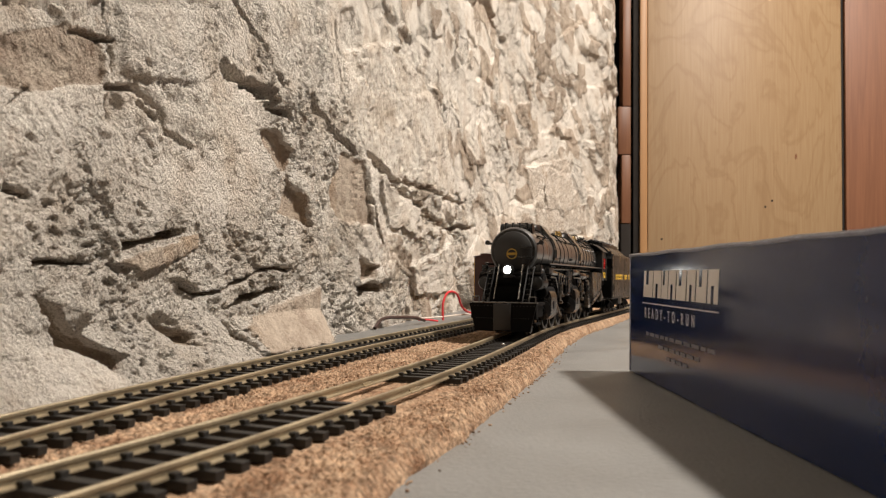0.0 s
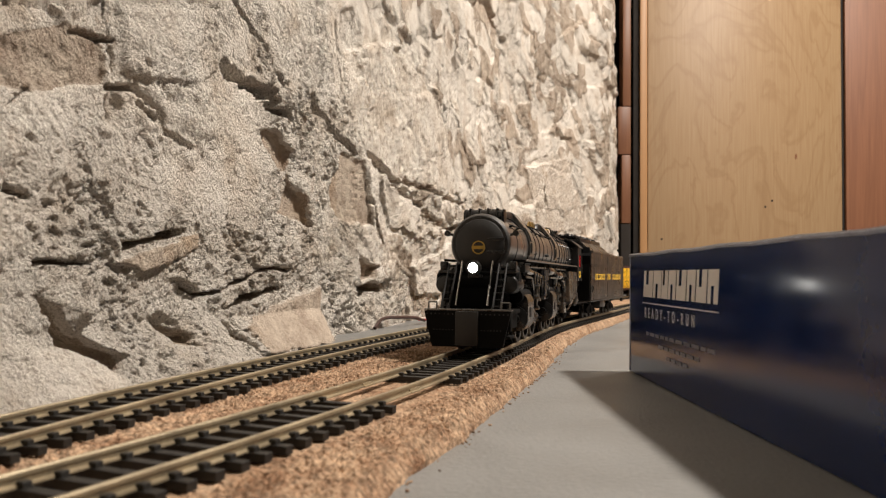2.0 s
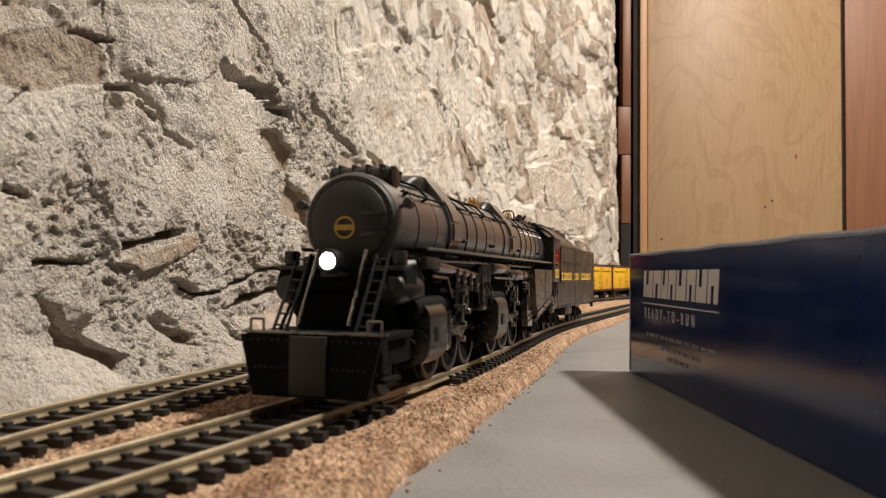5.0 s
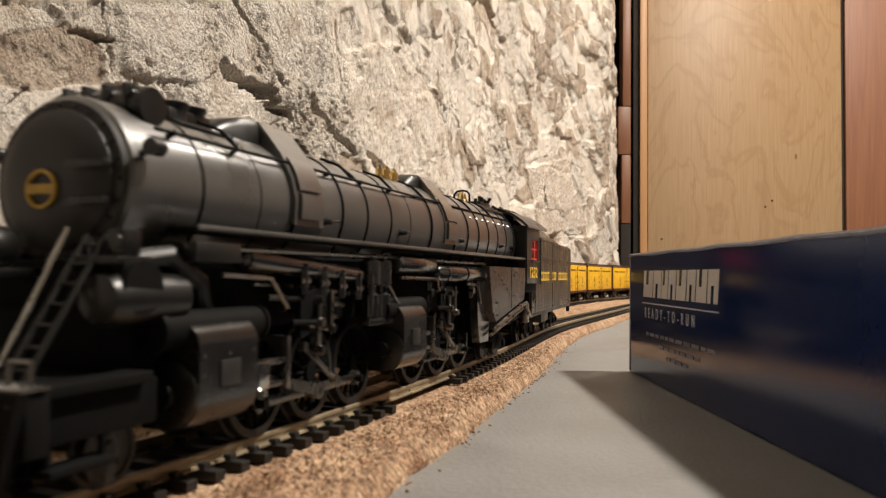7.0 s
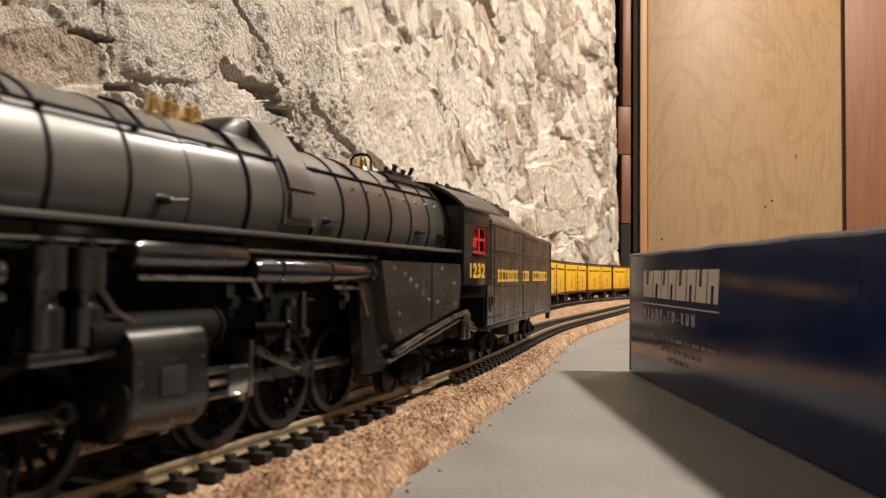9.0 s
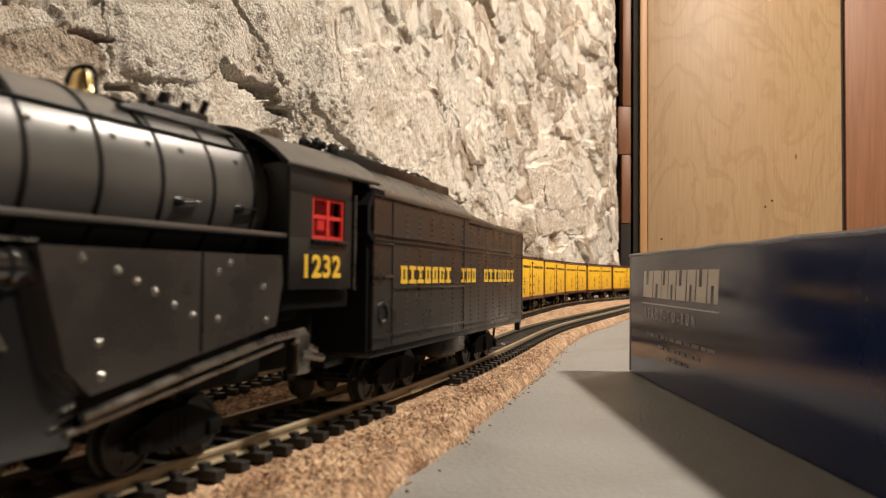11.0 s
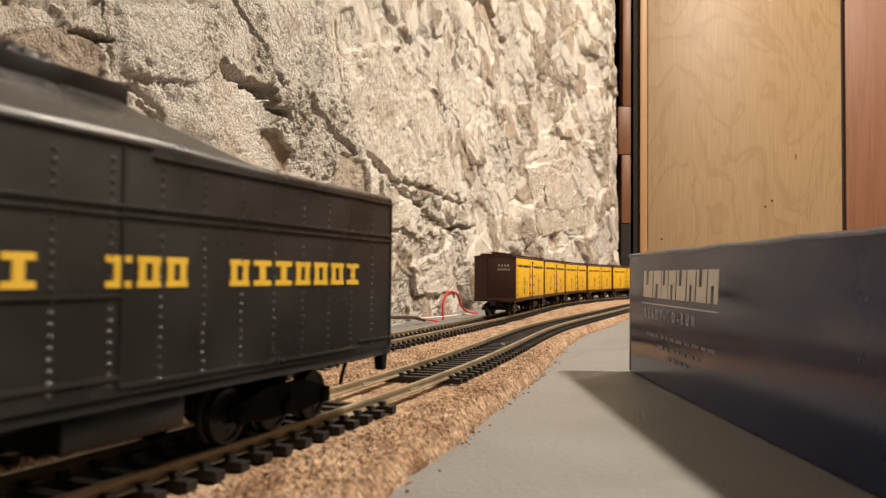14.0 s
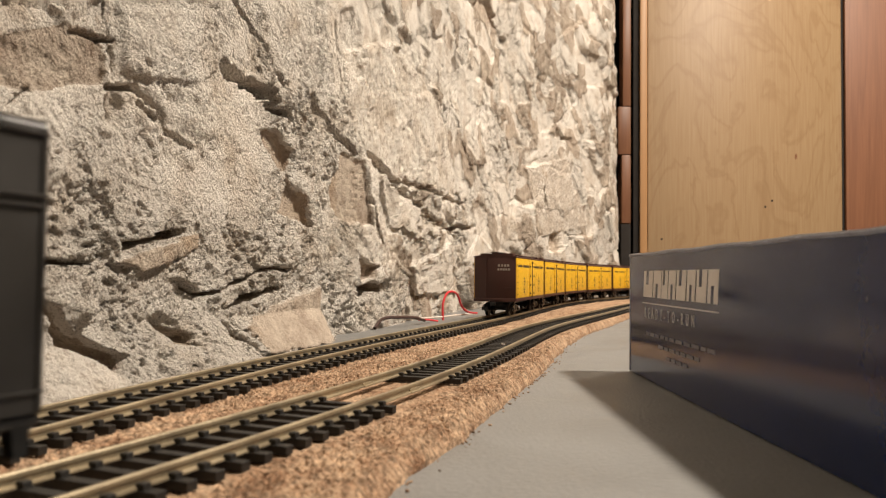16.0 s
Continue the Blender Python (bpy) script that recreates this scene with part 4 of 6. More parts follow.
def reefer():
    root = tagged(new("refrigerator_car"), "yellow-sided model refrigerator car with brown ends and roof on the siding", "rail car", group="refrigerator cars on the siding")
    L, W, z0, z1 = 70.0, 16.3, 12.2, 46.0
    part("body", made(box, -L, L, -W, W, z0, z1, 0.3), MAROON, root, "dark oxide-brown car body end")
    bm = bmesh.new()
    prism(bm, [(-W - 0.7, z1 - 0.4), (-W - 0.7, z1 + 0.5), (-W * 0.5, z1 + 2.0), (0, z1 + 2.9), (W * 0.5, z1 + 2.0), (W + 0.7, z1 + 0.5), (W + 0.7, z1 - 0.4)], -L - 0.7, L + 0.7, "yz")
    part("roof", bm, MAROON, root, "brown peaked car roof")
    bm = bmesh.new()
    box(bm, -L - 2, L + 2, -3.4, 3.4, z1 + 3.3, z1 + 3.9, 0.1)
    for k in range(9):
        box(bm, -L + k * 17.4 - 0.6, -L + k * 17.4 + 0.6, -2.6, 2.6, z1 + 2.3, z1 + 3.4)
    part("roof_walk", bm, MAROON, root)
    for hx in (-60, 60):
        for side in (-1, 1):
            part("ice_hatch", made(box, hx - 5, hx + 5, *sorted((side * 6, side * 13)), z1 + 1.0, z1 + 3.0, 0.4), MAROON, root)
    for side in (1, -1):
        y0, y1 = sorted((side * W, side * (W + 0.5)))
        panel = part("side_panel", made(box, -L + 0.6, L - 0.6, y0, y1, 14.2, z1 - 0.6, 0.1), YELLOW, root, "bright yellow wooden car side")
        bm = bmesh.new()
        for k in range(46):
            x = -L + 2 + k * 3.0
            box(bm, x - 0.08, x + 0.08, *sorted((side * (W + 0.42), side * (W + 0.53))), 14.4, z1 - 0.9)
        part("board_joints", bm, material("board_shadow", (0.42, 0.22, 0.01), 0.6, bump=0.0) if side == 1 else bpy.data.materials["board_shadow"], panel, kind="stuff")
        for dx0, dx1 in ((-9.2, -0.25), (0.25, 9.2)):
            door = part("door", made(box, dx0, dx1, *sorted((side * (W + 0.45), side * (W + 1.1))), 14.8, 43.0, 0.15), YELLOW, panel, "yellow hinged ice-car door leaf")
        part("door_latch", made(box, -0.5, 0.5, *sorted((side * (W + 1.0), side * (W + 1.7))), 13.6, 43.6, 0.2), DARKMARK, panel, "dark vertical door latch bar")
        part("door_track", made(box, -3.2, 2.2, *sorted((side * (W + 0.9), side * (W + 2.0))), 42.4, 43.6, 0.2), DARKMARK, panel)
        for hz in (17, 24, 31.5, 39.5):
            for hx in (-8.7, 8.7):
                part("hinge", made(box, hx - 1.4, hx + 1.4, *sorted((side * (W + 1.0), side * (W + 1.6))), hz - 0.7, hz + 0.7, 0.2), DARKMARK, panel, "dark door hinge")
        # lettering that is too small to read, as bars
        for a, b, zz, hh in ((12, 40, 38.4, 1.9), (44, 62, 38.4, 1.9), (-62, -48, 38.4, 1.9), (-44, -16, 38.4, 1.9)):
            bm = bmesh.new()
            x = a
            while x < b:
                w = RNG.uniform(0.9, 1.8)
                box(bm, x, x + w, *sorted((side * (W + 0.5), side * (W + 0.62))), zz, zz + hh)
                x += w + 0.6
            part("lettering", bm, DARKMARK, panel, "line of small dark lettering", kind="stuff")
        for zz, w in ((29, 5), (26.5, 7), (24, 5), (20, 6), (18, 5)):
            for cx in (34, -40):
                part("data_mark", made(box, cx - w / 2, cx + w / 2, *sorted((side * (W + 0.5), side * (W + 0.62))), zz, zz + 1.1), DARKMARK, panel)
        for cx in (L - 2.5, -L + 2.5):
            for k in range(6):
                part("grab_iron", made(rod, (cx - 2, side * (W + 1.3), 17 + k * 4.6), (cx + 2, side * (W + 1.3), 17 + k * 4.6), 0.28, seg=6), MAROON, panel)
        part("side_sill", made(box, -L, L, *sorted((side * (W - 0.5), side * (W + 0.7))), z0 - 0.6, 14.1, 0.15), MAROON, root)
    # end gear: reporting marks as bars, brake wheel, ladder rungs
    bm = bmesh.new()
    for k in range(4):
        box(bm, L, L + 0.2, 2.4 + k * 2.4, 3.9 + k * 2.4, 38.6, 40.4)
    for k in range(5):
        box(bm, L, L + 0.2, 2.0 + k * 2.1, 3.4 + k * 2.1, 35.6, 37.2)
    part("end_marking", bm, GREYMARK, root, "two short lines of pale end marking", kind="stuff")
    for ex in (L + 0.7, -L - 0.7):
        part("end_beam", made(box, *sorted((ex, ex - math.copysign(1, ex))), -W, W, 11.4, 14.0, 0.2), MAROON, root)
        part("end_grab", made(rod, (ex, 8, 22), (ex, 14, 22), 0.3, seg=6), MAROON, root)
    bm = bmesh.new()
    rod(bm, (L + 1.4, -7, 12), (L + 1.4, -7, 49), 0.35, seg=6)
    lathe(bm, [(L + 1.8, 2.6), (L + 2.2, 2.6), (L + 2.2, 2.0), (L + 1.8, 2.0)], (0, -7, 44), "x", seg=16, closed=True)
    part("hand_brake", bm, MAROON, root)
    part("underframe", made(box, -L + 4, L - 4, -5, 5, 8.6, 12.4, 0.3), BLACK, root)
    for cx in (-48.0, 48.0):
        bm = bmesh.new()
        truck_frame(bm, cx, 11.0, 9.5, 8.8, 5.2)
        t = part("truck", bm, BLACK, root, "black cast freight truck")
        for o in (-9.5, 9.5):
            w = part("wheelset", small_wheelset(5.2), WHEEL, t, "dark metal wheelset")
            w.location = ((cx + o) * MM, 0, 5.2 * MM)
    for way in (-1, 1):
        bm = bmesh.new()
        coupler(bm, way * L, way)
        part("coupler", bm, BLACK, root)
    return root


CAR_PITCH, CAR_FIRST = 0.1508, 0.5067
first_car = reefer()


def car_pose(i):
    nose = CAR_FIRST + i * CAR_PITCH
    return axle_pose(BACK, nose + 0.0225, nose + 0.1185, -0.048)


first_car.matrix_basis = car_pose(0)
for i in range(1, 7):
    copy_thing(first_car, car_pose(i))


# ---- steam locomotive ----
DRIVERS_FRONT, DRIVERS_REAR = (-52.0, -72.5, -93.0), (-132.0, -152.5, -173.0)
R_DRIVE, R_SMALL, CRANK = 10.0, 5.2, 4.2
moving = {"drive": [], "small": [], "side_rod": [], "main_rod": [], "crosshead": [], "eccentric": []}


def ring_section(bm, x0, x1, r_in, r_out, a0, a1, zc=45.0, n=28):
    """Part of a sleeve round the boiler, from angle a0 to a1 (degrees from +y over the top)."""
    inn, out = [], []
    for k in range(n + 1):
        a = radians(a0 + (a1 - a0) * k / n)
        c, s = math.cos(a), math.sin(a)
        inn.append((r_in * c, zc + r_in * s))
        out.append((r_out * c, zc + r_out * s))
    prism(bm, out + inn[::-1], x0, x1, "yz")


def driver_wheelset():
    bm = bmesh.new()
    g = 8.6
    for side in (-1, 1):
        lathe(bm, [(side * (g - 0.6), 0.9), (side * (g - 0.6), 2.0), (side * (g + 1.4), 2.0), (side * (g + 1.4), 0.1)], (0, 0, 0), "y", seg=18)
        # crank boss and counterweight; the two sides stand a quarter turn apart
        ph = 0 if side == 1 else math.pi / 2
        px, pz = CRANK * math.cos(ph), CRANK * math.sin(ph)
        rod(bm, (px, side * (g - 0.2), pz), (px, side * (g + 5.2), pz), 0.9, seg=10)
        lathe(bm, [(side * (g - 0.2), 1.9), (side * (g + 1.3), 1.7), (side * (g + 1.3), 0.1)], (px, 0, pz), "y", seg=14)
        pts = []
        for k in range(9):
            a = ph + math.pi + radians(-42 + 84 * k / 8)
            pts.append((8.7 * math.cos(a), 8.7 * math.sin(a)))
        pts += [(5.6 * math.cos(ph + math.pi + radians(38)), 5.6 * math.sin(ph + math.pi + radians(38))), (5.6 * math.cos(ph + math.pi - radians(38)), 5.6 * math.sin(ph + math.pi - radians(38)))]
        prism(bm, pts, *sorted((side * (g - 0.3), side * (g + 1.0))))
    rod(bm, (0, -g, 0), (0, g, 0), 1.3, seg=10)
    return bm


def tyre_mesh(side):
    bm = bmesh.new()
    g = 8.6
    lathe(bm, [(side * (g - 1.4), 8.4), (side * (g - 1.4), R_DRIVE + 0.7), (side * (g - 0.9), R_DRIVE + 0.7), (side * (g - 0.7), R_DRIVE), (side * (g + 1.2), R_DRIVE - 0.1), (side * (g + 1.2), 8.4)], (0, 0, 0), "y", seg=44, closed=True)
    return bm


def cylinder_block(root, x0, x1):
    for side in (1, -1):
        s = side
        bm = bmesh.new()
        out = []
        for k in range(9):
            a = radians(90 - 90 * k / 8)
            out.append((s * (15.4 + 4.2 * math.cos(a)), 19.8 + 4.2 * math.sin(a)))
        for k in range(9):
            a = radians(0 - 80 * k / 8)
            out.append((s * (14.0 + 5.6 * math.cos(a)), 12.6 + 5.6 * math.sin(a)))
        out += [(s * 9, 7.2), (s * 9, 24.0)]
        prism(bm, out if s == 1 else out[::-1], x0, x1, "yz")
        cyl = part("cylinder_block", bm, CASING, root, "flat-sided dark grey cylinder casing")
        bm = bmesh.new()
        for xe, w in ((x1, 1), (x0, -1)):
            lathe(bm, [(xe, 5.4), (xe + w * 0.7, 5.4), (xe + w * 1.0, 4.6), (xe + w * 1.3, 2.0), (xe + w * 2.2, 1.8), (xe + w * 2.3, 0.1)], (0, s * 14.2, 12.8), "x", seg=26)
            for k in range(10):
                a = k * math.tau / 10
                rivet(bm, (xe + w * 0.75, s * 14.2 + 4.7 * math.cos(a), 12.8 + 4.7 * math.sin(a)), (w, 0, 0), 0.35)
        part("cylinder_head", bm, BLACK, cyl)
        bm = bmesh.new()
        rod(bm, (x0 - 5.5, s * 14.8, 22.6), (x1 + 4.5, s * 14.8, 22.6), 3.0, seg=20)
        lathe(bm, [(x1 + 4.5, 3.4), (x1 + 5.4, 3.2), (x1 + 5.8, 1.2), (x1 + 5.9, 0.1)], (0, s * 14.8, 22.6), "x", seg=20)
        lathe(bm, [(x0 - 5.5, 3.4), (x0 - 6.4, 3.2), (x0 - 6.8, 1.2), (x0 - 9.0, 0.6), (x0 - 9.1, 0.05)], (0, s * 14.8, 22.6), "x", seg=20)
        part("valve_chest", bm, MATT, cyl, "round dark valve chest")
        bm = bmesh.new()
        for rx in (x0 + 1.2, (x0 + x1) / 2, x1 - 1.2):
            for rz in (9.5, 12.5, 15.5, 18.5):
                rivet(bm, (rx, s * 19.62, rz), (0, s, 0), 0.28)
        part("cover_bolts", bm, GRAPHITE, cyl, kind="stuff")
        part("casing_plate", made(box, (x0 + x1) / 2 - 2.6, (x0 + x1) / 2 + 2.6, *sorted((s * 19.4, s * 19.9)), 13.4, 17.6, 0.1), GRAPHITE, cyl)
        bm = bmesh.new()
        for gz in (14.9, 10.7):
            box(bm, x0 - 17, x0, *sorted((s * 13.2, s * 15.2)), gz - 0.5, gz + 0.5, 0.1)
        box(bm, x0 - 17.6, x0 - 16.4, *sorted((s * 10, s * 15.6)), 9.4, 19.5, 0.2)
        part("crosshead_guide", bm, STEEL, cyl, "bright crosshead slide bars")


def valve_hanger(root, x):
    """The static part of the valve gear behind a cylinder."""
    for s in (1, -1):
        bm = bmesh.new()
        prism(bm, [(x + 5, 19), (x + 5, 27), (x - 3, 28.5), (x - 9, 27), (x - 9, 21), (x - 5, 20), (x - 4, 23), (x + 1, 23), (x + 2, 19)], *sorted((s * 15.0, s * 16.2)))
        rod(bm, (x + 10, s * 15.6, 26.5), (x - 12, s * 15.6, 26.0), 0.55, seg=8)
        rod(bm, (x + 9, s * 16.5, 22.0), (x - 3, s * 16.5, 21.5), 0.6, seg=8)
        hang = part("valve_gear_bracket", bm, MATT, root)
        bm = bmesh.new()
        box(bm, x - 1.8, x - 0.6, *sorted((s * 16.2, s * 17.2)), 15.5, 27, 0.25)
        for zz in (16.0, 21.5, 26.0):
            rod(bm, (x - 1.2, s * 16.0, zz), (x - 1.2, s * 18.0, zz), 1.0, seg=12)
        part("combination_lever", bm, STEEL, hang, "steel valve lever with round pins")
        bm = bmesh.new()
        box(bm, x - 7.0, x - 6.0, *sorted((s * 16.4, s * 17.2)), 19, 28, 0.25)
        rod(bm, (x - 6.5, s * 16.4, 20), (x - 6.5, s * 17.9, 20), 0.9, seg=10)
        part("radius_hanger", bm, STEEL, hang, "steel valve gear hanger")


def loft(bm, stations):
    """Closed half sections mirrored in y, joined from station to station."""
    rings = []
    for x, half in stations:
        full = [(y, z) for y, z in half] + [(-y, z) for y, z in reversed(half) if abs(y) > 1e-6]
        rings.append([bm.verts.new((x, y, z)) for y, z in full])
    n = len(rings[0])
    for a, b in zip(rings, rings[1:]):
        for k in range(n):
            j = (k + 1) % n
            bm.faces.new((a[k], a[j], b[j], b[k]))
    bm.faces.new(rings[0][::-1])
    bm.faces.new(rings[-1])


def locomotive():
    root = tagged(new("steam_locomotive"), "black articulated model steam locomotive with lit headlight on the near track", "locomotive")
    # boiler
    bm = bmesh.new()
    prof = [(-13.6, 12.4), (-14.2, 13.1), (-15.0, 13.3), (-46, 13.3), (-48, 13.6), (-118, 13.9), (-120, 14.2), (-178, 14.5), (-231, 14.6), (-231.2, 10)]
    lathe(bm, prof, (0, 0, 45.0), "x", seg=64)
    boiler = part("boiler", bm, BOILER, root, "satin black boiler jacket")
    for bx in (-30, -47, -58.5, -79, -92, -106, -119, -134, -156, -168, -180, -192, -204, -216, -227):
        r = 13.3 if bx > -47.5 else 13.9 if bx > -119.5 else 14.6
        bm = bmesh.new()
        lathe(bm, [(bx - 0.3, r - 0.2), (bx - 0.3, r + 0.16), (bx + 0.3, r + 0.16), (bx + 0.3, r - 0.2)], (0, 0, 45), "x", seg=64, closed=True)
        part("boiler_band", bm, MATT, boiler)
    # smokebox front
    bm = bmesh.new()
    lathe(bm, [(-13.8, 12.6), (-13.0, 12.2), (-12.8, 10.8), (-12.2, 10.6), (-11.6, 9.6), (-10.6, 7.2), (-10.2, 4.0), (-10.1, 0.1)], (0, 0, 45), "x", seg=48)
    front = part("smokebox_front", bm, GRAPHITE, root, "dished black smokebox door")
    bm = bmesh.new()
    for k in range(24):
        a = k * math.tau / 24
        rivet(bm, (-12.8, 11.5 * math.cos(a), 45 + 11.5 * math.sin(a)), (1, 0, 0), 0.42)
    part("door_bolts", bm, BLACK, front, kind="stuff")
    part("door_hinge", made(box, -11.6, -10.2, 3.6, 11.0, 46.4, 47.6, 0.2), BLACK, front)
    part("door_hinge", made(box, -11.6, -10.2, 3.6, 11.0, 41.0, 42.2, 0.2), BLACK, front)
    bm = bmesh.new()
    lathe(bm, [(-10.1, 2.9), (-9.6, 2.9), (-9.6, 2.4), (-10.1, 2.4)], (0, 0, 43.4), "x", seg=32, closed=True)
    box(bm, -10.1, -9.55, -2.7, 2.7, 42.7, 44.1)
    part("round_badge", bm, DULLGOLD, front, "round gold badge with a bar")
    # feedwater heater across the smokebox top, classification lamps, front grab rods
    bm = bmesh.new()
    rod(bm, (-22.5, -8.0, 57.6), (-22.5, 8.0, 57.6), 3.0, seg=20)
    for yy in (-8.2, 8.2):
        lathe(bm, [(0, 3.3), (math.copysign(0.9, yy), 3.1), (math.copysign(1.2, yy), 0.1)], (-22.5, yy, 57.6), "y", seg=20)
    for yy in (-6, -2, 2, 6):
        box(bm, -25.8, -19.2, yy - 0.5, yy + 0.5, 56.5, 61.0, 0.2)
    part("feedwater_heater", bm, BLACK, root, "black drum lying across the smokebox top")
    for s in (1, -1):
        bm = bmesh.new()
        rod(bm, (-16, s * 12.6, 49), (-16, s * 14.4, 49.6), 0.6, seg=8)
        rod(bm, (-17.2, s * 15.2, 49.8), (-14.6, s * 15.2, 49.8), 1.3, seg=14)
        part("class_lamp", bm, BLACK, root, "small unlit lamp beside the smokebox")
        part("grab_rod", made(rod, (-8.5, s * 6.6, 37.5), (2.0, s * 6.6, 19.0), 0.42, seg=8), BRIGHT, root, "thin bright sloping grab rod")
        bm = bmesh.new()
        for k in range(7):
            rivet(bm, (9.42, s * (6 + 1.8 * k), 15.8), (1, 0, 0), 0.35)
            rivet(bm, (9.42, s * (6 + 1.3 * k), 9.4), (1, 0, 0), 0.35)
        part("beam_rivets", bm, BLACK, root, kind="stuff")
    bm = bmesh.new()
    for s in (1, -1):
        pipe(bm, [(-10.6, s * 8.6, 36), (-8, s * 10.5, 33), (-4, s * 11, 26), (2, s * 11.4, 18)], 0.5, 8)
    part("air_hose", bm, MATT, root, kind="stuff")
    # stack and domes
    for sx in (-37.0, -42.0):
        bm = bmesh.new()
        lathe(bm, [(57.0, 3.9), (58.5, 3.3), (60.8, 3.3), (61.4, 3.7), (61.8, 3.7), (61.8, 2.8), (59.5, 2.7)], (sx, 0, 0), "z", seg=24)
        part("smoke_stack", bm, BLACK, root, "short black smoke stack")
    part("stack_casing", made(box, -45.5, -33.5, -3.0, 3.0, 57, 60.6, 0.6), BLACK, root)
    part("stack_apron", made(ring_section, -47, -32, 13.0, 13.8, 60, 120), BLACK, root)
    for name, d0, d1, hump1 in (("sand_dome", -68.5, -57.0, -44.0), ("steam_dome", -156.5, -145.0, -137.5)):
        # the saddle: flat top, flat sloping flanks, then round the boiler side
        side_line = [(5.4, 62.0), (6.1, 61.5), (11.0, 55.6), (13.6, 50.4), (14.75, 46.0), (14.5, 41.0)]
        inner = [(13.2 * math.cos(radians(a)), 45 + 13.2 * math.sin(radians(a))) for a in range(-16, 197, 6)]
        bm = bmesh.new()
        prism(bm, [(-y, z) for y, z in side_line[::-1]] + side_line + inner, d0, d1, "yz")
        dome = part(name, bm, BOILER, root, "black dome casing wrapped over the boiler")
        # the fairing runs down to the front and breaks off square behind
        bm = bmesh.new()
        loft(bm, [(x, [(wide + 1.2, 55.5), (wide + 0.7, top - 1.6), (wide - 0.4, top - 0.2), (wide - 1.2, top), (0, top + 0.1)])
                  for x, wide, top in ((d0 - 3.2, 3.6, 60.4), (d0 - 1.6, 4.6, 61.8), (d0 + 1, 5.3, 62.3), (d1, 5.3, 62.5), (d1 + 0.35 * (hump1 - d1), 5.1, 62.1), (d1 + 0.7 * (hump1 - d1), 4.6, 61.0), (hump1, 3.8, 59.0))])
        part("dome_cover", bm, BLACK, dome, "black dome fairing with a square rear end")
        for s in (1, -1):
            bm = bmesh.new()
            for q, (a0, a1, rr) in enumerate(((12, 40, 15.3), (-10, 9, 15.5))):
                lo, hi = (a0, a1) if s == 1 else (180 - a1, 180 - a0)
                ring_section(bm, d0 + 1.3, d1 - 1.3, 14.7, rr, lo, hi, n=8)
            part("dome_hatch", bm, BOILER, dome, "framed hatch panel")
        bm = bmesh.new()
        box(bm, d0 - 8.4, d0 - 4.6, 1.0, 5.6, 57.6, 60.4, 0.3)
        rod(bm, (d0 - 6.5, 3.3, 60.0), (d0 - 6.5, 3.3, 61.6), 1.3, seg=12)
        rod(bm, (d0 - 6.5, 3.3, 60.4), (d0 - 10.0, 5.0, 59.2), 0.45, seg=8)
        part("pipe_valve", bm, BLACK, dome, "small black pipe valve behind the dome")
    # brass fittings
    for k in range(5):
        bm = bmesh.new()
        x = -121.5 - k * 2.8
        lathe(bm, [(58.2, 1.2), (59.4, 1.2), (59.5, 1.35), (60.0, 1.35), (60.2, 1.0), (61.8, 1.0), (62.1, 0.65), (62.8, 0.5), (62.9, 0.05)], (x, 3.0 + 0.8 * (k % 2), -0.6), "z", seg=14)
        part("safety_valve", bm, BRASS, root, "small turned brass valve")
    bm = bmesh.new()
    lathe(bm, [(59.0, 2.5), (59.5, 2.2), (60.8, 1.6), (62.2, 1.3), (62.8, 0.7), (62.9, 0.05)], (-200, 1.5, 0), "z", seg=20)
    bell = part("bell", bm, BRASS, root, "brass bell in a black yoke")
    bm = bmesh.new()
    pipe(bm, [(-200, -1.6, 58.0), (-200, -1.5, 62.0), (-200, -0.4, 63.1), (-200, 1.5, 63.4), (-200, 3.4, 63.1), (-200, 4.4, 62.0), (-200, 4.6, 58.0)], 0.4, 8)
    part("bell_yoke", bm, MATT, bell)
    bm = bmesh.new()
    box(bm, -226, -212, -5, 5, 58.0, 60.6, 0.6)
    for k in range(6):
        rod(bm, (-211 - 2.7 * k, 3.4, 59), (-211 - 2.7 * k, 3.4 + (k % 2) * 2, 61.4 + (k % 3) * 0.7), 0.65, seg=8)
    for k in range(3):
        rod(bm, (-226, 6 + 2 * k, 58.4 - k), (-205 + 3 * k, 6 + 2 * k, 58.4 - k), 0.5, seg=8)
    part("steam_turret", bm, BLACK, root, "cluster of black valves and pipes")
    # handrail with stanchions, both sides
    for s in (1, -1):
        bm = bmesh.new()
        pts = [(x, s * (11.6 if x > -48 else 12.0), 53.6) for x in range(-20, -229, -8)]
        pipe(bm, pts, 0.32, 6)
        for x in range(-24, -228, -17):
            rod(bm, (x, s * 10.4, 52.8), (x, s * 12.2, 53.7), 0.5, seg=8)
        part("handrail", bm, MATT, root)
        bm = bmesh.new()
        for x in range(-40, -228, -23):
            pipe(bm, [(x, s * 4, 58.8), (x - 0.6, s * 8.5, 57.2), (x - 1.0, s * 12.0, 53.8)], 0.38, 6)
        part("sand_pipe", bm, MATT, root, kind="stuff")
        bm = bmesh.new()
        for i, x in enumerate((-70, -112, -160, -207, -222)):
            rod(bm, (x, s * 13.6, 42.6), (x - 1.0, s * 15.3, 42.6), 0.9, 0.6, seg=10)
            rod(bm, (x - 1, s * 15.0, 42.6), (x - 5, s * 15.0, 42.9), 0.3, seg=6)
        part("washout_plug", bm, BLACK, root, kind="stuff")
        bm = bmesh.new()
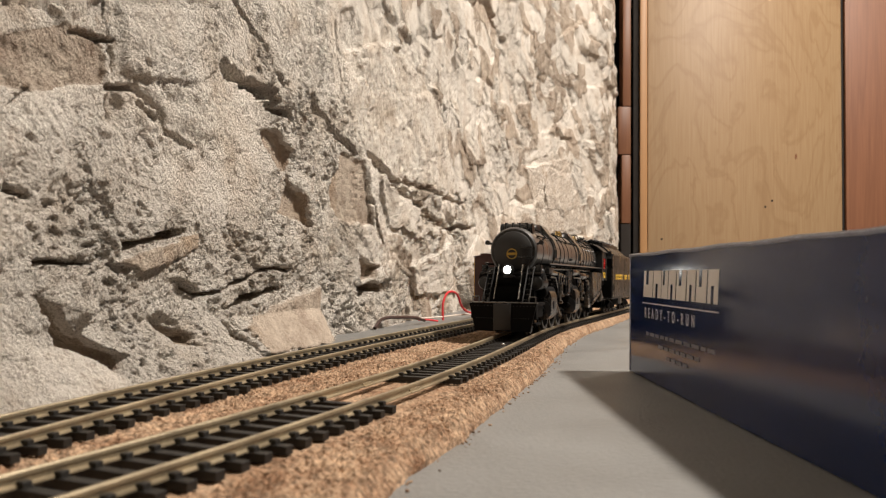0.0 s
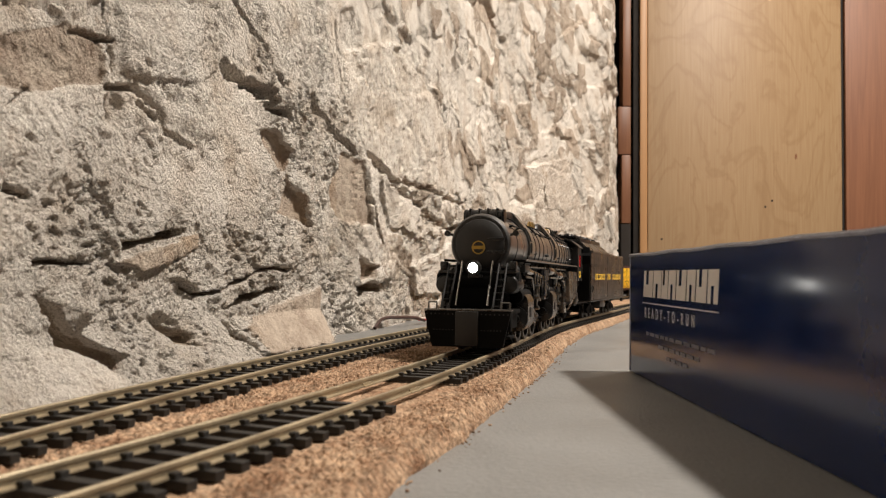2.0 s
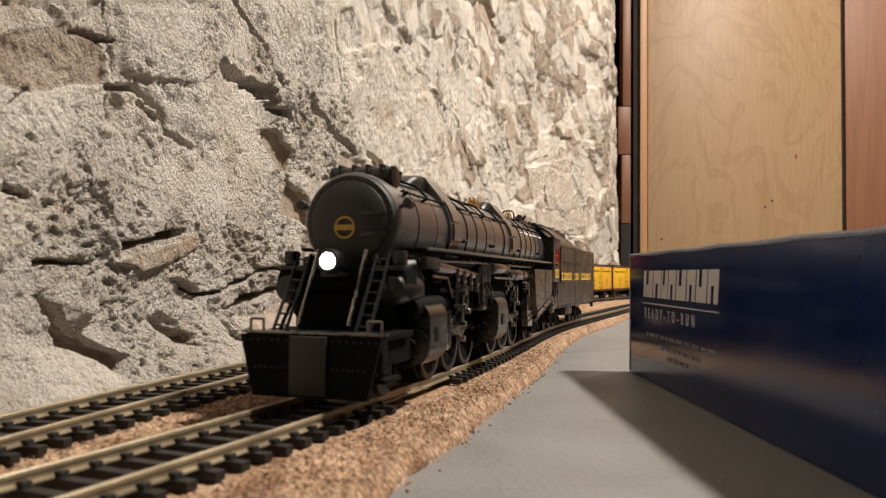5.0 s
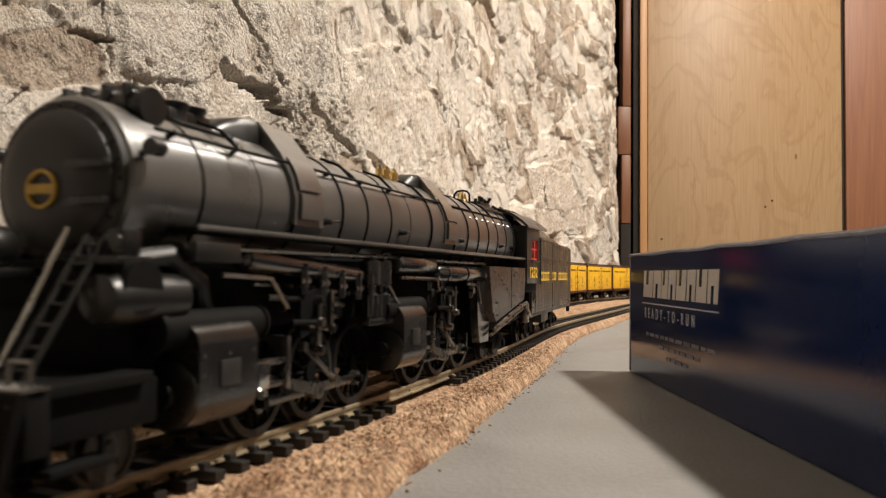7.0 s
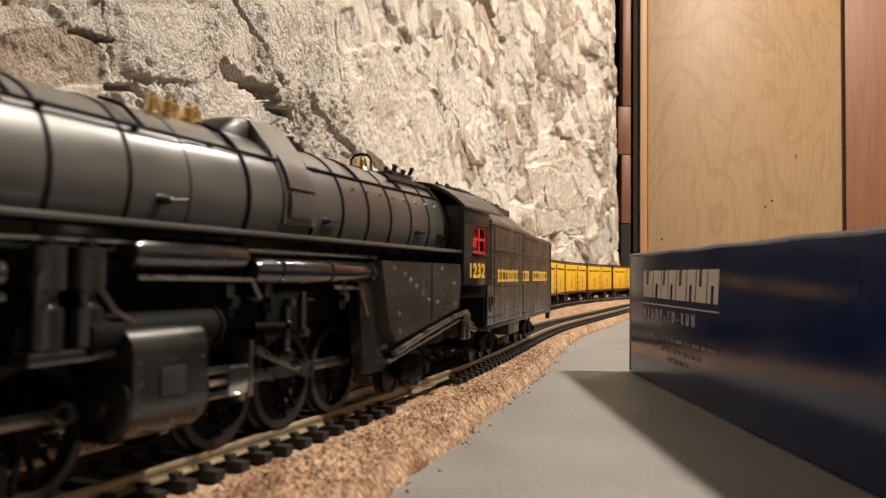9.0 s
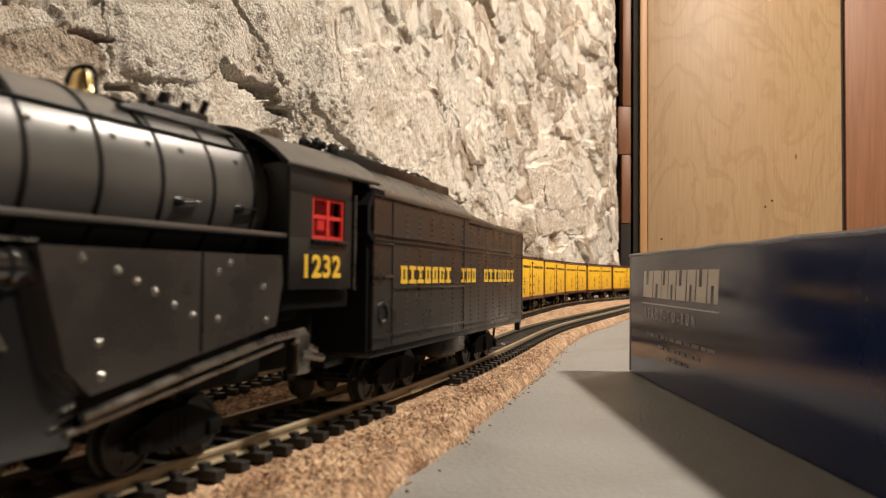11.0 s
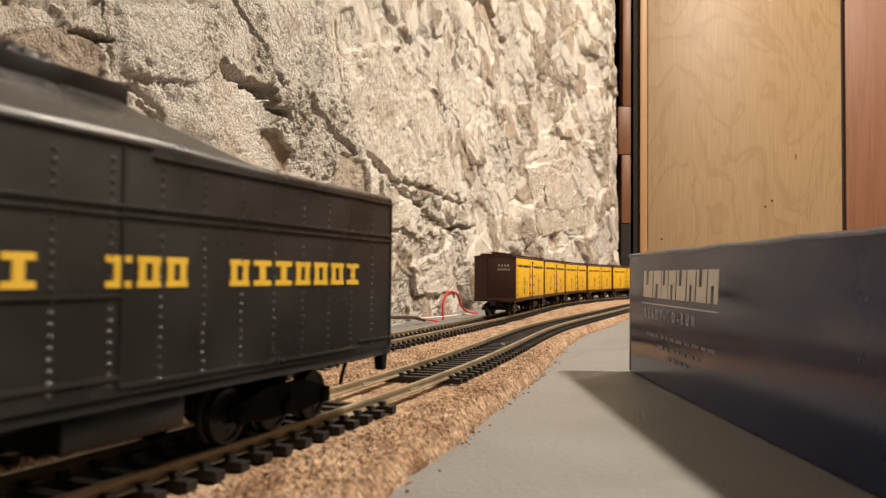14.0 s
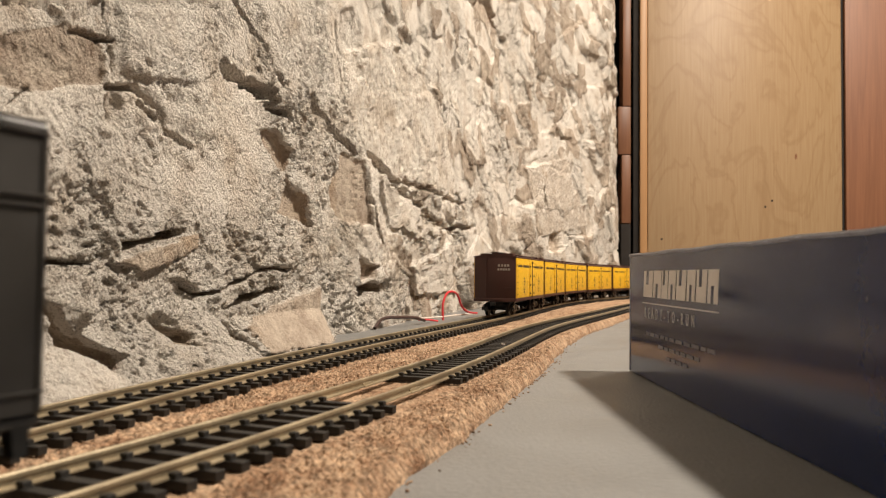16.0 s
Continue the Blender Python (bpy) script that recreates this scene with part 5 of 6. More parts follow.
        for x in (-174, -181, -188, -195, -202, -209, -216, -223):
            for aa in (36, 24):
                a = radians(aa)
                rivet(bm, (x, s * 14.6 * math.cos(a), 45 + 14.6 * math.sin(a)), (0, s * math.cos(a), math.sin(a)), 0.6)
        part("stay_caps", bm, BOILER, root, kind="stuff")
        # running board; its edge is a lighter strip for the light it catches
        bm = bmesh.new()
        box(bm, -232, -22, *sorted((s * 12.8, s * 18.4)), 37.6, 38.5, 0.15)
        board = part("running_board", bm, MATT, root, "black running board with a rolled edge")
        part("edge_highlight", made(box, -232, -22, *sorted((s * 18.0, s * 18.7)), 37.9, 38.8, 0.25), BOILER, board, "lighter satin strip for light caught on the edge")
        bm = bmesh.new()
        prism(bm, [(-172, 30), (-180, 31), (-187, 16), (-186, 8.5), (-176, 8.5), (-174, 14)], *sorted((s * 13.6, s * 16.4)))
        part("ashpan_shield", bm, GLOSS, root, "black shield plate ahead of the firebox")
        # pipes and tanks under the running board
        bm = bmesh.new()
        rod(bm, (-40, s * 14.2, 34.0), (-84, s * 15.0, 31.0), 2.3, 1.7, seg=18)
        lathe(bm, [(0, 2.0), (0.6, 2.0), (1.4, 0.8), (1.6, 0.1)], (-40, s * 14.2, 34.0), "x", seg=16)
        part("steam_pipe", bm, GLOSS, root, "thick tapered black steam pipe")
        bm = bmesh.new()
        lathe(bm, [(-130.5, 0.3), (-130, 2.2), (-129, 2.6), (-105, 2.6), (-104, 2.2), (-103.5, 0.3)], (0, s * 15.4, 34.2), "x", seg=20)
        part("air_tank", bm, GLOSS, root, "short black air tank")
        bm = bmesh.new()
        lathe(bm, [(-184, 0.3), (-183.5, 2.0), (-182.5, 2.5), (-134, 2.5), (-133, 2.0), (-132.5, 0.3)], (0, s * 15.6, 31.8), "x", seg=20)
        for bx in (-140, -158, -176):
            lathe(bm, [(bx, 2.4), (bx, 2.8), (bx - 0.8, 2.8), (bx - 0.8, 2.4)], (0, s * 15.6, 31.8), "x", seg=20, closed=True)
        part("air_tank", bm, GLOSS, root, "long black air tank with bands")
        bm = bmesh.new()
        for px in (-90.5, -97.0):
            lathe(bm, [(21, 0.6), (21.4, 2.3), (26.5, 2.3), (27, 1.5), (28.5, 1.5), (29, 2.5), (34.5, 2.5), (35, 1.2), (36, 1.0), (36.1, 0.05)], (px, s * 15.2, 0), "z", seg=16)
        pipe(bm, [(-90, s * 16, 34), (-88, s * 17, 30), (-88, s * 17, 22)], 0.45, 6)
        pipe(bm, [(-98, s * 16, 30), (-100, s * 17.4, 26), (-104, s * 17, 24)], 0.45, 6)
        box(bm, -101, -87, *sorted((s * 10, s * 17.0)), 19.4, 21.2, 0.3)
        part("air_pump", bm, GLOSS, root, "pair of upright black air pumps")
        bm = bmesh.new()
        for k in range(4):
            zz = 29.5 - 2.6 * k
            pipe(bm, [(-46 - 4 * k, s * (12.5 + 0.6 * k), zz), (-66, s * (13.5 + 0.6 * k), zz - 1), (-84 + 3 * k, s * 13, zz - 2.5)], 0.5 + 0.12 * (k % 2), 6)
        pipe(bm, [(-22, s * 16, 35.5), (-60, s * 16.4, 35.6), (-100, s * 16.2, 35.8), (-180, s * 16.6, 35.4)], 0.5, 6)
        part("pipework", bm, STEEL, root, "thin dull pipes under the running board", kind="stuff")
        # firebox side sheet
        bm = bmesh.new()
        prism(bm, [(-178.5, 34.6), (-229.5, 34.6), (-230, 30), (-228, 22.0), (-187, 15.2), (-183, 19), (-180, 29)], *sorted((s * 13.5, s * 18.9)))
        fb = part("firebox_sheet", bm, SHEET, root, "dark grey firebox side sheet with rivets")
        bm = bmesh.new()
        for rx, rz in ((-191, 31.5), (-194.5, 30), (-198, 28.5), (-202, 26.5), (-188, 22), (-206, 24.8), (-212, 31.5), (-212, 24), (-224, 29), (-185, 33), (-215, 33), (-188.5, 17.5), (-225, 23.2)):
            rivet(bm, (rx, s * 18.92, rz), (0, s, 0), 0.75)
        part("stay_bolts", bm, STEEL, fb, kind="stuff")
        part("sheet_seam", made(box, -208.4, -207.9, *sorted((s * 18.85, s * 19.05)), 19.2, 34.6), BLACK, fb)
        bm = bmesh.new()
        pipe(bm, [(-186, s * 18.6, 12.5), (-206, s * 18.4, 16.2), (-228, s * 18, 19.6), (-240, s * 17, 20.2)], 0.75, 8)
        pipe(bm, [(-184, s * 17.8, 10.6), (-206, s * 17.8, 14.2), (-232, s * 17.4, 18.2)], 0.55, 8)
        rod(bm, (-236, s * 17, 19), (-244, s * 17, 16), 1.0, seg=10)
        rod(bm, (-238, s * 17.6, 16), (-246, s * 17.4, 14.6), 0.9, seg=10)
        box(bm, -241, -237, *sorted((s * 15, s * 18)), 12, 20, 0.5)
        part("injector", bm, STEEL, root, "injector pipes below the firebox")
        bm = bmesh.new()
        for k, x in enumerate((-58, -66, -74, -82)):
            rod(bm, (x, s * 16.2, 27.5 - 0.6 * k), (x, s * 16.2, 33.5 - 0.6 * k), 0.9, seg=10)
            rod(bm, (x - 1.6, s * 16.4, 30.0 - 0.6 * k), (x + 1.6, s * 16.4, 30.0 - 0.6 * k), 0.6, seg=8)
        for x in (-126, -137, -164):
            rod(bm, (x, s * 16.6, 24.0), (x, s * 16.6, 29.5), 0.8, seg=10)
            rod(bm, (x, s * 16.2, 26.5), (x, s * 18.0, 26.5), 1.1, seg=12)
        part("lubricator", bm, GLOSS, root, "small glossy black lubricators and valves", kind="stuff")
        for run in ([(-104, s * 17.4, 30.6), (-131, s * 17.4, 30.2), (-134, s * 17.0, 27.0)], [(-30, s * 17.2, 31.0), (-44, s * 17.6, 30.4), (-50, s * 17.4, 25.0)],
                    [(-160, s * 16.8, 28.6), (-172, s * 17.0, 28.2), (-176, s * 16.8, 22.0)]):
            part("air_pipe", made(pipe, run, 0.45, 8), STEEL, root, "thin dull steel air pipe")
    # cab
    for s in (1, -1):
        y0, y1 = sorted((s * 18.4, s * 19.2))
        bm = bmesh.new()
        box(bm, -254.5, -231.5, y0, y1, 28.4, 38.2, 0.1)
        box(bm, -254.5, -231.5, y0, y1, 46.6, 52.0, 0.1)
        box(bm, -239.2, -231.5, y0, y1, 38.1, 46.7)
        box(bm, -254.5, -251.5, y0, y1, 38.1, 46.7)
        side = part("cab_side", bm, TENDER, root, "black cab side with a red-framed window")
        bm = bmesh.new()
        for x0, x1 in ((-251.6, -250.7), (-245.9, -244.9), (-240.1, -239.1)):
            box(bm, x0, x1, *sorted((s * 18.3, s * 18.9)), 38.1, 46.7)
        for zz in (38.1, 42.2, 45.9):
            box(bm, -251.6, -239.1, *sorted((s * 18.3, s * 18.8)), zz, zz + 0.8)
        part("window_frame", bm, RED, side, "bright red cab window frame")
        # red sheet added so that the panes look lit red from inside
        part("red_pane_backing", made(box, -251.4, -239.4, *sorted((s * 16.4, s * 16.7)), 36, 46.5), RED, side, "red sheet put behind the window for its red-lit inside")
        part("sill", made(box, -252.4, -238.6, *sorted((s * 18.9, s * 20.0)), 37.3, 38.0, 0.15), BLACK, side)
        part("grab_rail", made(rod, (-255.6, s * 19.4, 28), (-255.6, s * 19.4, 48), 0.4, seg=8), STEEL, side)
    text_mesh("1232", 0.0060, GOLD, "cab_number", root, Matrix(((-1, 0, 0, -0.2352), (0, 0, 1, 0.01932), (0, 1, 0, 0.0308), (0, 0, 0, 1))), spacing=1.12, squeeze=1.12, bold=0.00018)
    bm = bmesh.new()
    top, low = [], []
    for k in range(15):
        f = -1 + 2 * k / 14
        top.append((f * 20.0, 52.0 + 7.6 * (1 - abs(f) ** 2.6)))
        low.append((f * 19.6, 51.2 + 7.4 * (1 - abs(f) ** 2.6)))
    prism(bm, top + low[::-1], -266, -229.5, "yz")
    roof = part("cab_roof", bm, TENDER, root, "curved black cab roof")
    part("roof_vent", made(box, -250, -240, -5, 5, 58.6, 60.2, 0.5), BLACK, roof)
    part("rain_gutter", made(rod, (-266, 19.6, 51.7), (-229.5, 19.6, 51.7), 0.5, seg=8), BOILER, roof)
    part("cab_front", made(box, -233, -231.6, -18.4, 18.4, 28.4, 52.0, 0.1), BLACK, root)
    part("backhead", made(box, -246, -233.2, -12, 12, 22, 50, 1.0), MATT, root, "dark boiler backhead inside the cab")
    part("cab_floor", made(box, -256, -231.5, -17.5, 17.5, 24.5, 28.2, 0.3), MATT, root)
    # frame and ashpan
    bm = bmesh.new()
    box(bm, -101, -12, -6.2, 6.2, 8.5, 21.5, 0.4)
    box(bm, -182, -103, -6.2, 6.2, 8.5, 21.5, 0.4)
    box(bm, -178, -26, -10.5, 10.5, 21.0, 35.5, 1.0)
    box(bm, -232, -178, -13.0, 13.0, 11.5, 35.0, 1.0)
    box(bm, -256, -232, -9, 9, 12, 26, 0.6)
    part("frame", bm, MATT, root, "black engine frame and ashpan")
    cylinder_block(root, -37.0, -21.5)
    cylinder_block(root, -117.0, -101.5)
    valve_hanger(root, -62)
    valve_hanger(root, -142)
    # pilot
    bm = bmesh.new()
    box(bm, 4.0, 7.7, -17.6, 17.6, 9.0, 17.2, 0.4)
    box(bm, -14, 6, -17.5, 17.5, 15.8, 17.4, 0.2)
    part("pilot_beam", bm, MATT, root, "black pilot beam and deck")
    bm = bmesh.new()
    prism(bm, [(-18.0, 17.0), (18.0, 17.0), (14.6, 2.6), (-14.6, 2.6)], 7.6, 9.4, "yz")
    pilot = part("pilot_plate", bm, MATT, root, "plain black pilot plate tapering downwards")
    part("coupler_cover", made(box, 9.3, 10.2, -4.7, 4.7, 3.2, 16.9, 0.25), GRAPHITE, pilot, "satin grey coupler cover plate")
    part("pilot_lip", made(box, 4.6, 9.0, -18.2, 18.2, 17.2, 17.8, 0.2), STEEL, root, "dull bright deck edge")
    bm = bmesh.new()
    for s in (1, -1):
        for yy in (13.5, 17):
            rod(bm, (6.5, s * yy, 17.4), (6.5, s * yy, 20.5), 0.35, seg=6)
        rod(bm, (6.5, s * 13.5, 20.5), (6.5, s * 17, 20.5), 0.35, seg=6)
    part("deck_grab", bm, STEEL, root, kind="stuff")
    for s in (1, -1):
        bm = bmesh.new()
        for yy in (9.2, 12.6):
            rod(bm, (3.5, s * yy, 17.5), (-9.5, s * yy, 36.5), 0.45, seg=8)
        for k in range(7):
            f = (k + 0.5) / 7
            rod(bm, (3.5 - 13 * f, s * 9.2, 17.5 + 19 * f), (3.5 - 13 * f, s * 12.6, 17.5 + 19 * f), 0.3, seg=6)
        part("front_ladder", bm, BLACK, root, "thin sloping front ladder")
        bm = bmesh.new()
        lathe(bm, [(-22, 3.6), (-8, 4.0), (-6.5, 3.4), (-6, 1.6), (-5.9, 0.1)], (0, s * 14.2, 27.6), "x", seg=22)
        part("front_tank", bm, BLACK, root, "round black front tank")
        bm = bmesh.new()
        box(bm, -12, -8.6, *sorted((s * 13.6, s * 16.6)), 33.6, 37.4, 0.4)
        lathe(bm, [(-8.7, 1.2), (-8.2, 1.1), (-8.1, 0.1)], (0, s * 15.1, 35.6), "x", seg=14)
        part("marker_lamp", bm, BLACK, root, "unlit black marker lamp")
        part("platform_bracket", made(box, -14, -7, *sorted((s * 9.0, s * 16.8)), 32.4, 33.6, 0.2), BLACK, root)
        pipe_bm = bmesh.new()
        pipe(pipe_bm, [(-15, s * 12, 33), (-20, s * 14.5, 34), (-28, s * 14, 30), (-30, s * 13.5, 25)], 1.7, 10)
        part("feed_pipe", pipe_bm, BLACK, root)
        part("smokebox_step", made(box, -34, -22, *sorted((s * 12.5, s * 18.2)), 33.0, 36.2, 0.4), BLACK, root)
    for s in (1, -1):
        bm = bmesh.new()
        box(bm, -17, 4, *sorted((s * 12.5, s * 15.8)), 9.5, 16.2, 0.4)
        box(bm, -8, 3, *sorted((s * 12.5, s * 16.6)), 5.6, 6.8, 0.3)
        for xx in (-7, 2):
            rod(bm, (xx, s * 15, 6.4), (xx, s * 15, 10), 0.5, seg=8)
        part("pilot_step", bm, MATT, root, "black side step under the pilot deck")
    bm = bmesh.new()
    box(bm, -22, -9.0, -12.6, 12.6, 17.4, 30.0, 0.5)
    rod(bm, (-11.4, -17.8, 29.2), (-11.4, 17.8, 29.2), 3.9, seg=20)
    box(bm, -15.0, -8.2, -17.0, 17.0, 29.0, 33.0, 0.6)
    part("front_shield", bm, MATT, root, "black shield box with rounded ends above the pilot deck")
    bm = bmesh.new()
    lathe(bm, [(-4.6, 0.1), (-4.5, 2.4), (-3.6, 3.0), (-0.4, 3.1), (0.2, 2.9), (0.2, 2.1), (-0.6, 2.0)], (0, 0, 34.6), "x", seg=28)
    lamp = part("headlight", bm, BLACK, root, "round black headlight housing")
    bm = bmesh.new()
    lathe(bm, [(-0.3, 2.05), (0.15, 1.9), (0.6, 1.3), (0.8, 0.1)], (0, 0, 34.6), "x", seg=28)
    part("headlight_lens", bm, LIT, lamp, "glowing white headlight lens")
    part("headlight_bracket", made(box, -10, -1.0, -2.4, 2.4, 30.6, 31.8, 0.2), BLACK, lamp)
    # wheels and rods
    base = driver_wheelset()
    wheel_me = part("driving_wheelset", base, MATT, root, "spoked black driving wheelset")
    first = True
    for x in DRIVERS_FRONT + DRIVERS_REAR:
        w = wheel_me if first else new("driving_wheelset", wheel_me.data)
        w.parent = root
        w.location = (x * MM, 0, R_DRIVE * MM)
        if first:
            tyres = [part("spoke", made(rod, (math.cos(k * math.tau / 14) * 1.6, s * 8.9, math.sin(k * math.tau / 14) * 1.6), (math.cos(k * math.tau / 14) * 8.6, s * 8.9, math.sin(k * math.tau / 14) * 8.6), 0.55, 0.45, 6), MATT, w) for s in (1, -1) for k in range(14)]
            tyres += [part("tyre", tyre_mesh(s), WHEEL, w, "worn dark steel tyre") for s in (1, -1)]
        else:
            for t in tyres:
                c = new(t.name.split(".")[0], t.data)
                c.parent = w
        first = False
        moving["drive"].append((w, x))
    small = None
    for x in (-14.5, -203.0, -219.0):
        if small is None:
            small = part("truck_wheelset", small_wheelset(R_SMALL), WHEEL, root, "small dark wheelset")
            w = small
        else:
            w = new("truck_wheelset", small.data)
            w.parent = root
        w.location = (x * MM, 0, R_SMALL * MM)
        moving["small"].append((w, x))
    bm = bmesh.new()
    truck_frame(bm, -211.0, 11.2, 8.0, 9.5, 5.2)
    part("trailing_truck", bm, MATT, root, "black trailing truck frame")
    for s in (1, -1):
        for axles, cyl in ((DRIVERS_FRONT, -37.0), (DRIVERS_REAR, -117.0)):
            mid = axles[1]
            bm = bmesh.new()
            y0, y1 = sorted((s * 11.0, s * 12.2))
            box(bm, axles[2] - mid, axles[0] - mid, y0, y1, -0.95, 0.95, 0.2)
            for x in axles:
                rod(bm, (x - mid, y0 - 0.2, 0), (x - mid, y1 + 0.2, 0), 1.7, seg=16)
            moving["side_rod"].append((part("side_rod", bm, STEEL, root, "dull steel coupling rod"), mid, s))
            length = 26.0
            bm = bmesh.new()
            y0, y1 = sorted((s * 12.6, s * 13.6))
            prism(bm, [(0, -1.2), (0, 1.2), (length, 0.8), (length, -0.8)], y0, y1)
            for x, r in ((0, 1.9), (length, 1.4)):
                rod(bm, (x, y0 - 0.2, 0), (x, y1 + 0.2, 0), r, seg=16)
            moving["main_rod"].append((part("main_rod", bm, STEEL, root, "dull steel main rod"), mid, s, length))
            bm = bmesh.new()
            box(bm, -2.6, 2.6, *sorted((s * 13.0, s * 15.8)), -2.6, 2.6, 0.3)
            rod(bm, (2, s * 14.2, 0), (15, s * 14.2, 0), 0.7, seg=10)
            rod(bm, (0, s * 14, -3), (0, s * 16.6, -3), 0.6, seg=8)
            moving["crosshead"].append((part("crosshead", bm, BRIGHT, root, "bright crosshead and piston rod"), mid, s, length))
            bm = bmesh.new()
            box(bm, 0, 16, *sorted((s * 14.4, s * 15.2)), -0.6, 0.6, 0.15)
            for x in (0, 16):
                rod(bm, (x, s * 14.0, 0), (x, s * 15.6, 0), 1.0, seg=12)
            moving["eccentric"].append((part("eccentric_rod", bm, STEEL, root, "thin steel eccentric rod"), mid, s))
    return root


engine = locomotive()


# ---- tender ----
def slab_mark(bm, x, w, z, h, strokes, y):
    """A plain slab shape: serif bars with one or two upright strokes."""
    t = h * 0.22
    for za in (z, z + h - t):
        box(bm, x - w, x, y, y + 0.12, za, za + t)
    if strokes == 1:
        box(bm, x - w * 0.68, x - w * 0.32, y, y + 0.11, z, z + h)
    else:
        box(bm, x - w * 0.36, x - w * 0.06, y, y + 0.11, z, z + h)
        box(bm, x - w * 0.94, x - w * 0.64, y, y + 0.11, z, z + h)


def tender_car():
    root = tagged(new("tender"), "black riveted model tender with gold lettering and a coal load", "tender")
    F, B = -262.0, -415.5
    A = [(19.3, 14.5), (19.3, 49.2), (19.0, 50.2), (18.2, 51.2), (12.6, 56.2), (11.8, 56.8), (0, 56.8)]
    C = [(19.3, 14.5), (19.3, 48.4), (19.0, 49.2), (18.2, 49.8), (14.0, 50.6), (9.0, 51.2), (0, 51.6)]
    bm = bmesh.new()
    loft(bm, [(F, A), (-338, A), (-372, C), (B, C)])
    body = part("tank_body", bm, TENDER, root, "satin black tender tank with a sloping rear deck")
    part("inner_floor", made(box, B, F, -19.0, 19.0, 12.8, 14.6, 0.3), BLACK, root)
    for s in (1, -1):
        y = s * 19.3
        bm = bmesh.new()
        for x0, x1, zz, hh in ((F, -338, 48.9, 0.5), (-338, B, 47.6, 0.45), (F, B, 40.1, 0.5), (F, B, 38.9, 0.35), (-274, -332, 27.9, 0.45), (F, -332, 16.9, 0.6), (-332, B + 16, 15.6, 0.5), (B + 16, B, 16.8, 0.4), (F, -274, 30.6, 0.6), (F, -274, 38.3, 0.4)):
            box(bm, x1, x0, *sorted((y, y + s * 0.42)), zz, zz + hh, 0.1)
        for x in (-274.0, -332.5, F - 0.6, B + 0.6):
            box(bm, x - 0.35, x + 0.35, *sorted((y, y + s * 0.2)), 15, 48.5)
        part("seam_strip", bm, TENDER, body, "thin raised seam strips", kind="stuff")
        x = -283.5
        cols = 0
        while x > B + 3:
            bm = bmesh.new()
            z = 16.0
            while z < 47.8:
                rivet(bm, (x, y, z), (0, s, 0), 0.46)
                z += 1.45
            part("rivet_strip", bm, TENDER, body, kind="stuff")
            x -= 9.4
            cols += 1
        bm = bmesh.new()
        lathe(bm, [(0, 2.7), (s * 0.5, 2.7), (s * 0.5, 2.1), (0, 2.1)], (-268, y, 22.5), "y", seg=24, closed=True)
        for k in range(10):
            a = k * math.tau / 10
            rivet(bm, (-268 + 3.3 * math.cos(a), y, 22.5 + 3.3 * math.sin(a)), (0, s, 0), 0.4)
        part("inspection_ring", bm, TENDER, body)
        if s == 1:
            y_face = 19.34
            words = [(-278.8, -319.8, 7), (-329.3, -346.3, 3), (-355.3, -400.3, 7)]
            for w0, w1, n in words:
                pitch = (w1 - w0) / n
                for k in range(n):
                    bm = bmesh.new()
                    slab_mark(bm, w0 + pitch * k - 0.2, -pitch * 0.80, 29.2, 4.4, 1 if (k * 3 + n) % 5 in (0, 3) else 2, y_face)
                    part("gold_slab_mark", bm, GOLD, body, "gold slab-shaped side marking")
        # coal boards
        part("coal_board", made(box, -340, F + 2, *sorted((s * 10.4, s * 11.4)), 56.0, 59.6, 0.2), BLACK, root)
    part("coal_board", made(box, -341, -339.6, -11.4, 11.4, 55.0, 59.6, 0.2), BLACK, root)
    part("front_wing", made(box, F, F + 1.6, -18.6, 18.6, 14, 53.0, 0.3), MATT, root)
    bm = bmesh.new()
    prism(bm, [(-268, 50.6), (-262, 50.6), (-258.5, 46.5), (-258.5, 40.5), (-262, 38.6), (-263, 39.6), (-260.2, 41.5), (-260.2, 46.0), (-263, 49.2), (-268, 49.2)], -19.6, 19.6)
    part("front_coaming", bm, MATT, root, "black bent front coaming")
    # coal: heaped lumps
    bm = bmesh.new()
    rng = random.Random(5)
    for _ in range(620):
        cx, cy = rng.uniform(-339, -262), rng.uniform(-10.2, 10.2)
        top = 58.8 + 3.6 * (1 - (cy / 11) ** 2) * (0.75 + 0.25 * math.sin(cx * 0.21)) - 1.6 * max(0, (-cx - 325) / 14)
        r = rng.uniform(0.7, 1.5)
        res = bmesh.ops.create_icosphere(bm, subdivisions=1, radius=r)
        q = Euler((rng.uniform(0, 6), rng.uniform(0, 6), 0)).to_matrix()
        for v in res["verts"]:
            v.co = Vector((cx, cy, top + rng.uniform(-0.6, 0.4))) + q @ (v.co * rng.uniform(0.75, 1.2))
    part("coal_load", bm, COAL, root, "heap of glossy black coal lumps", kind="stuff")
    part("coal_bed", made(box, -339, -262, -10.5, 10.5, 55, 58.4, 0.3), COAL, root)
    # rear gear
    bm = bmesh.new()
    for yy in (-15, 15):
        rod(bm, (B - 1.2, yy - 2, 14), (B - 1.2, yy - 2, 50), 0.35, seg=6)
        rod(bm, (B - 1.2, yy + 2, 14), (B - 1.2, yy + 2, 50), 0.35, seg=6)
        for k in range(9):
            rod(bm, (B - 1.2, yy - 2, 16 + 4 * k), (B - 1.2, yy + 2, 16 + 4 * k), 0.3, seg=6)
    part("rear_ladder", bm, BLACK, root)
    bm = bmesh.new()
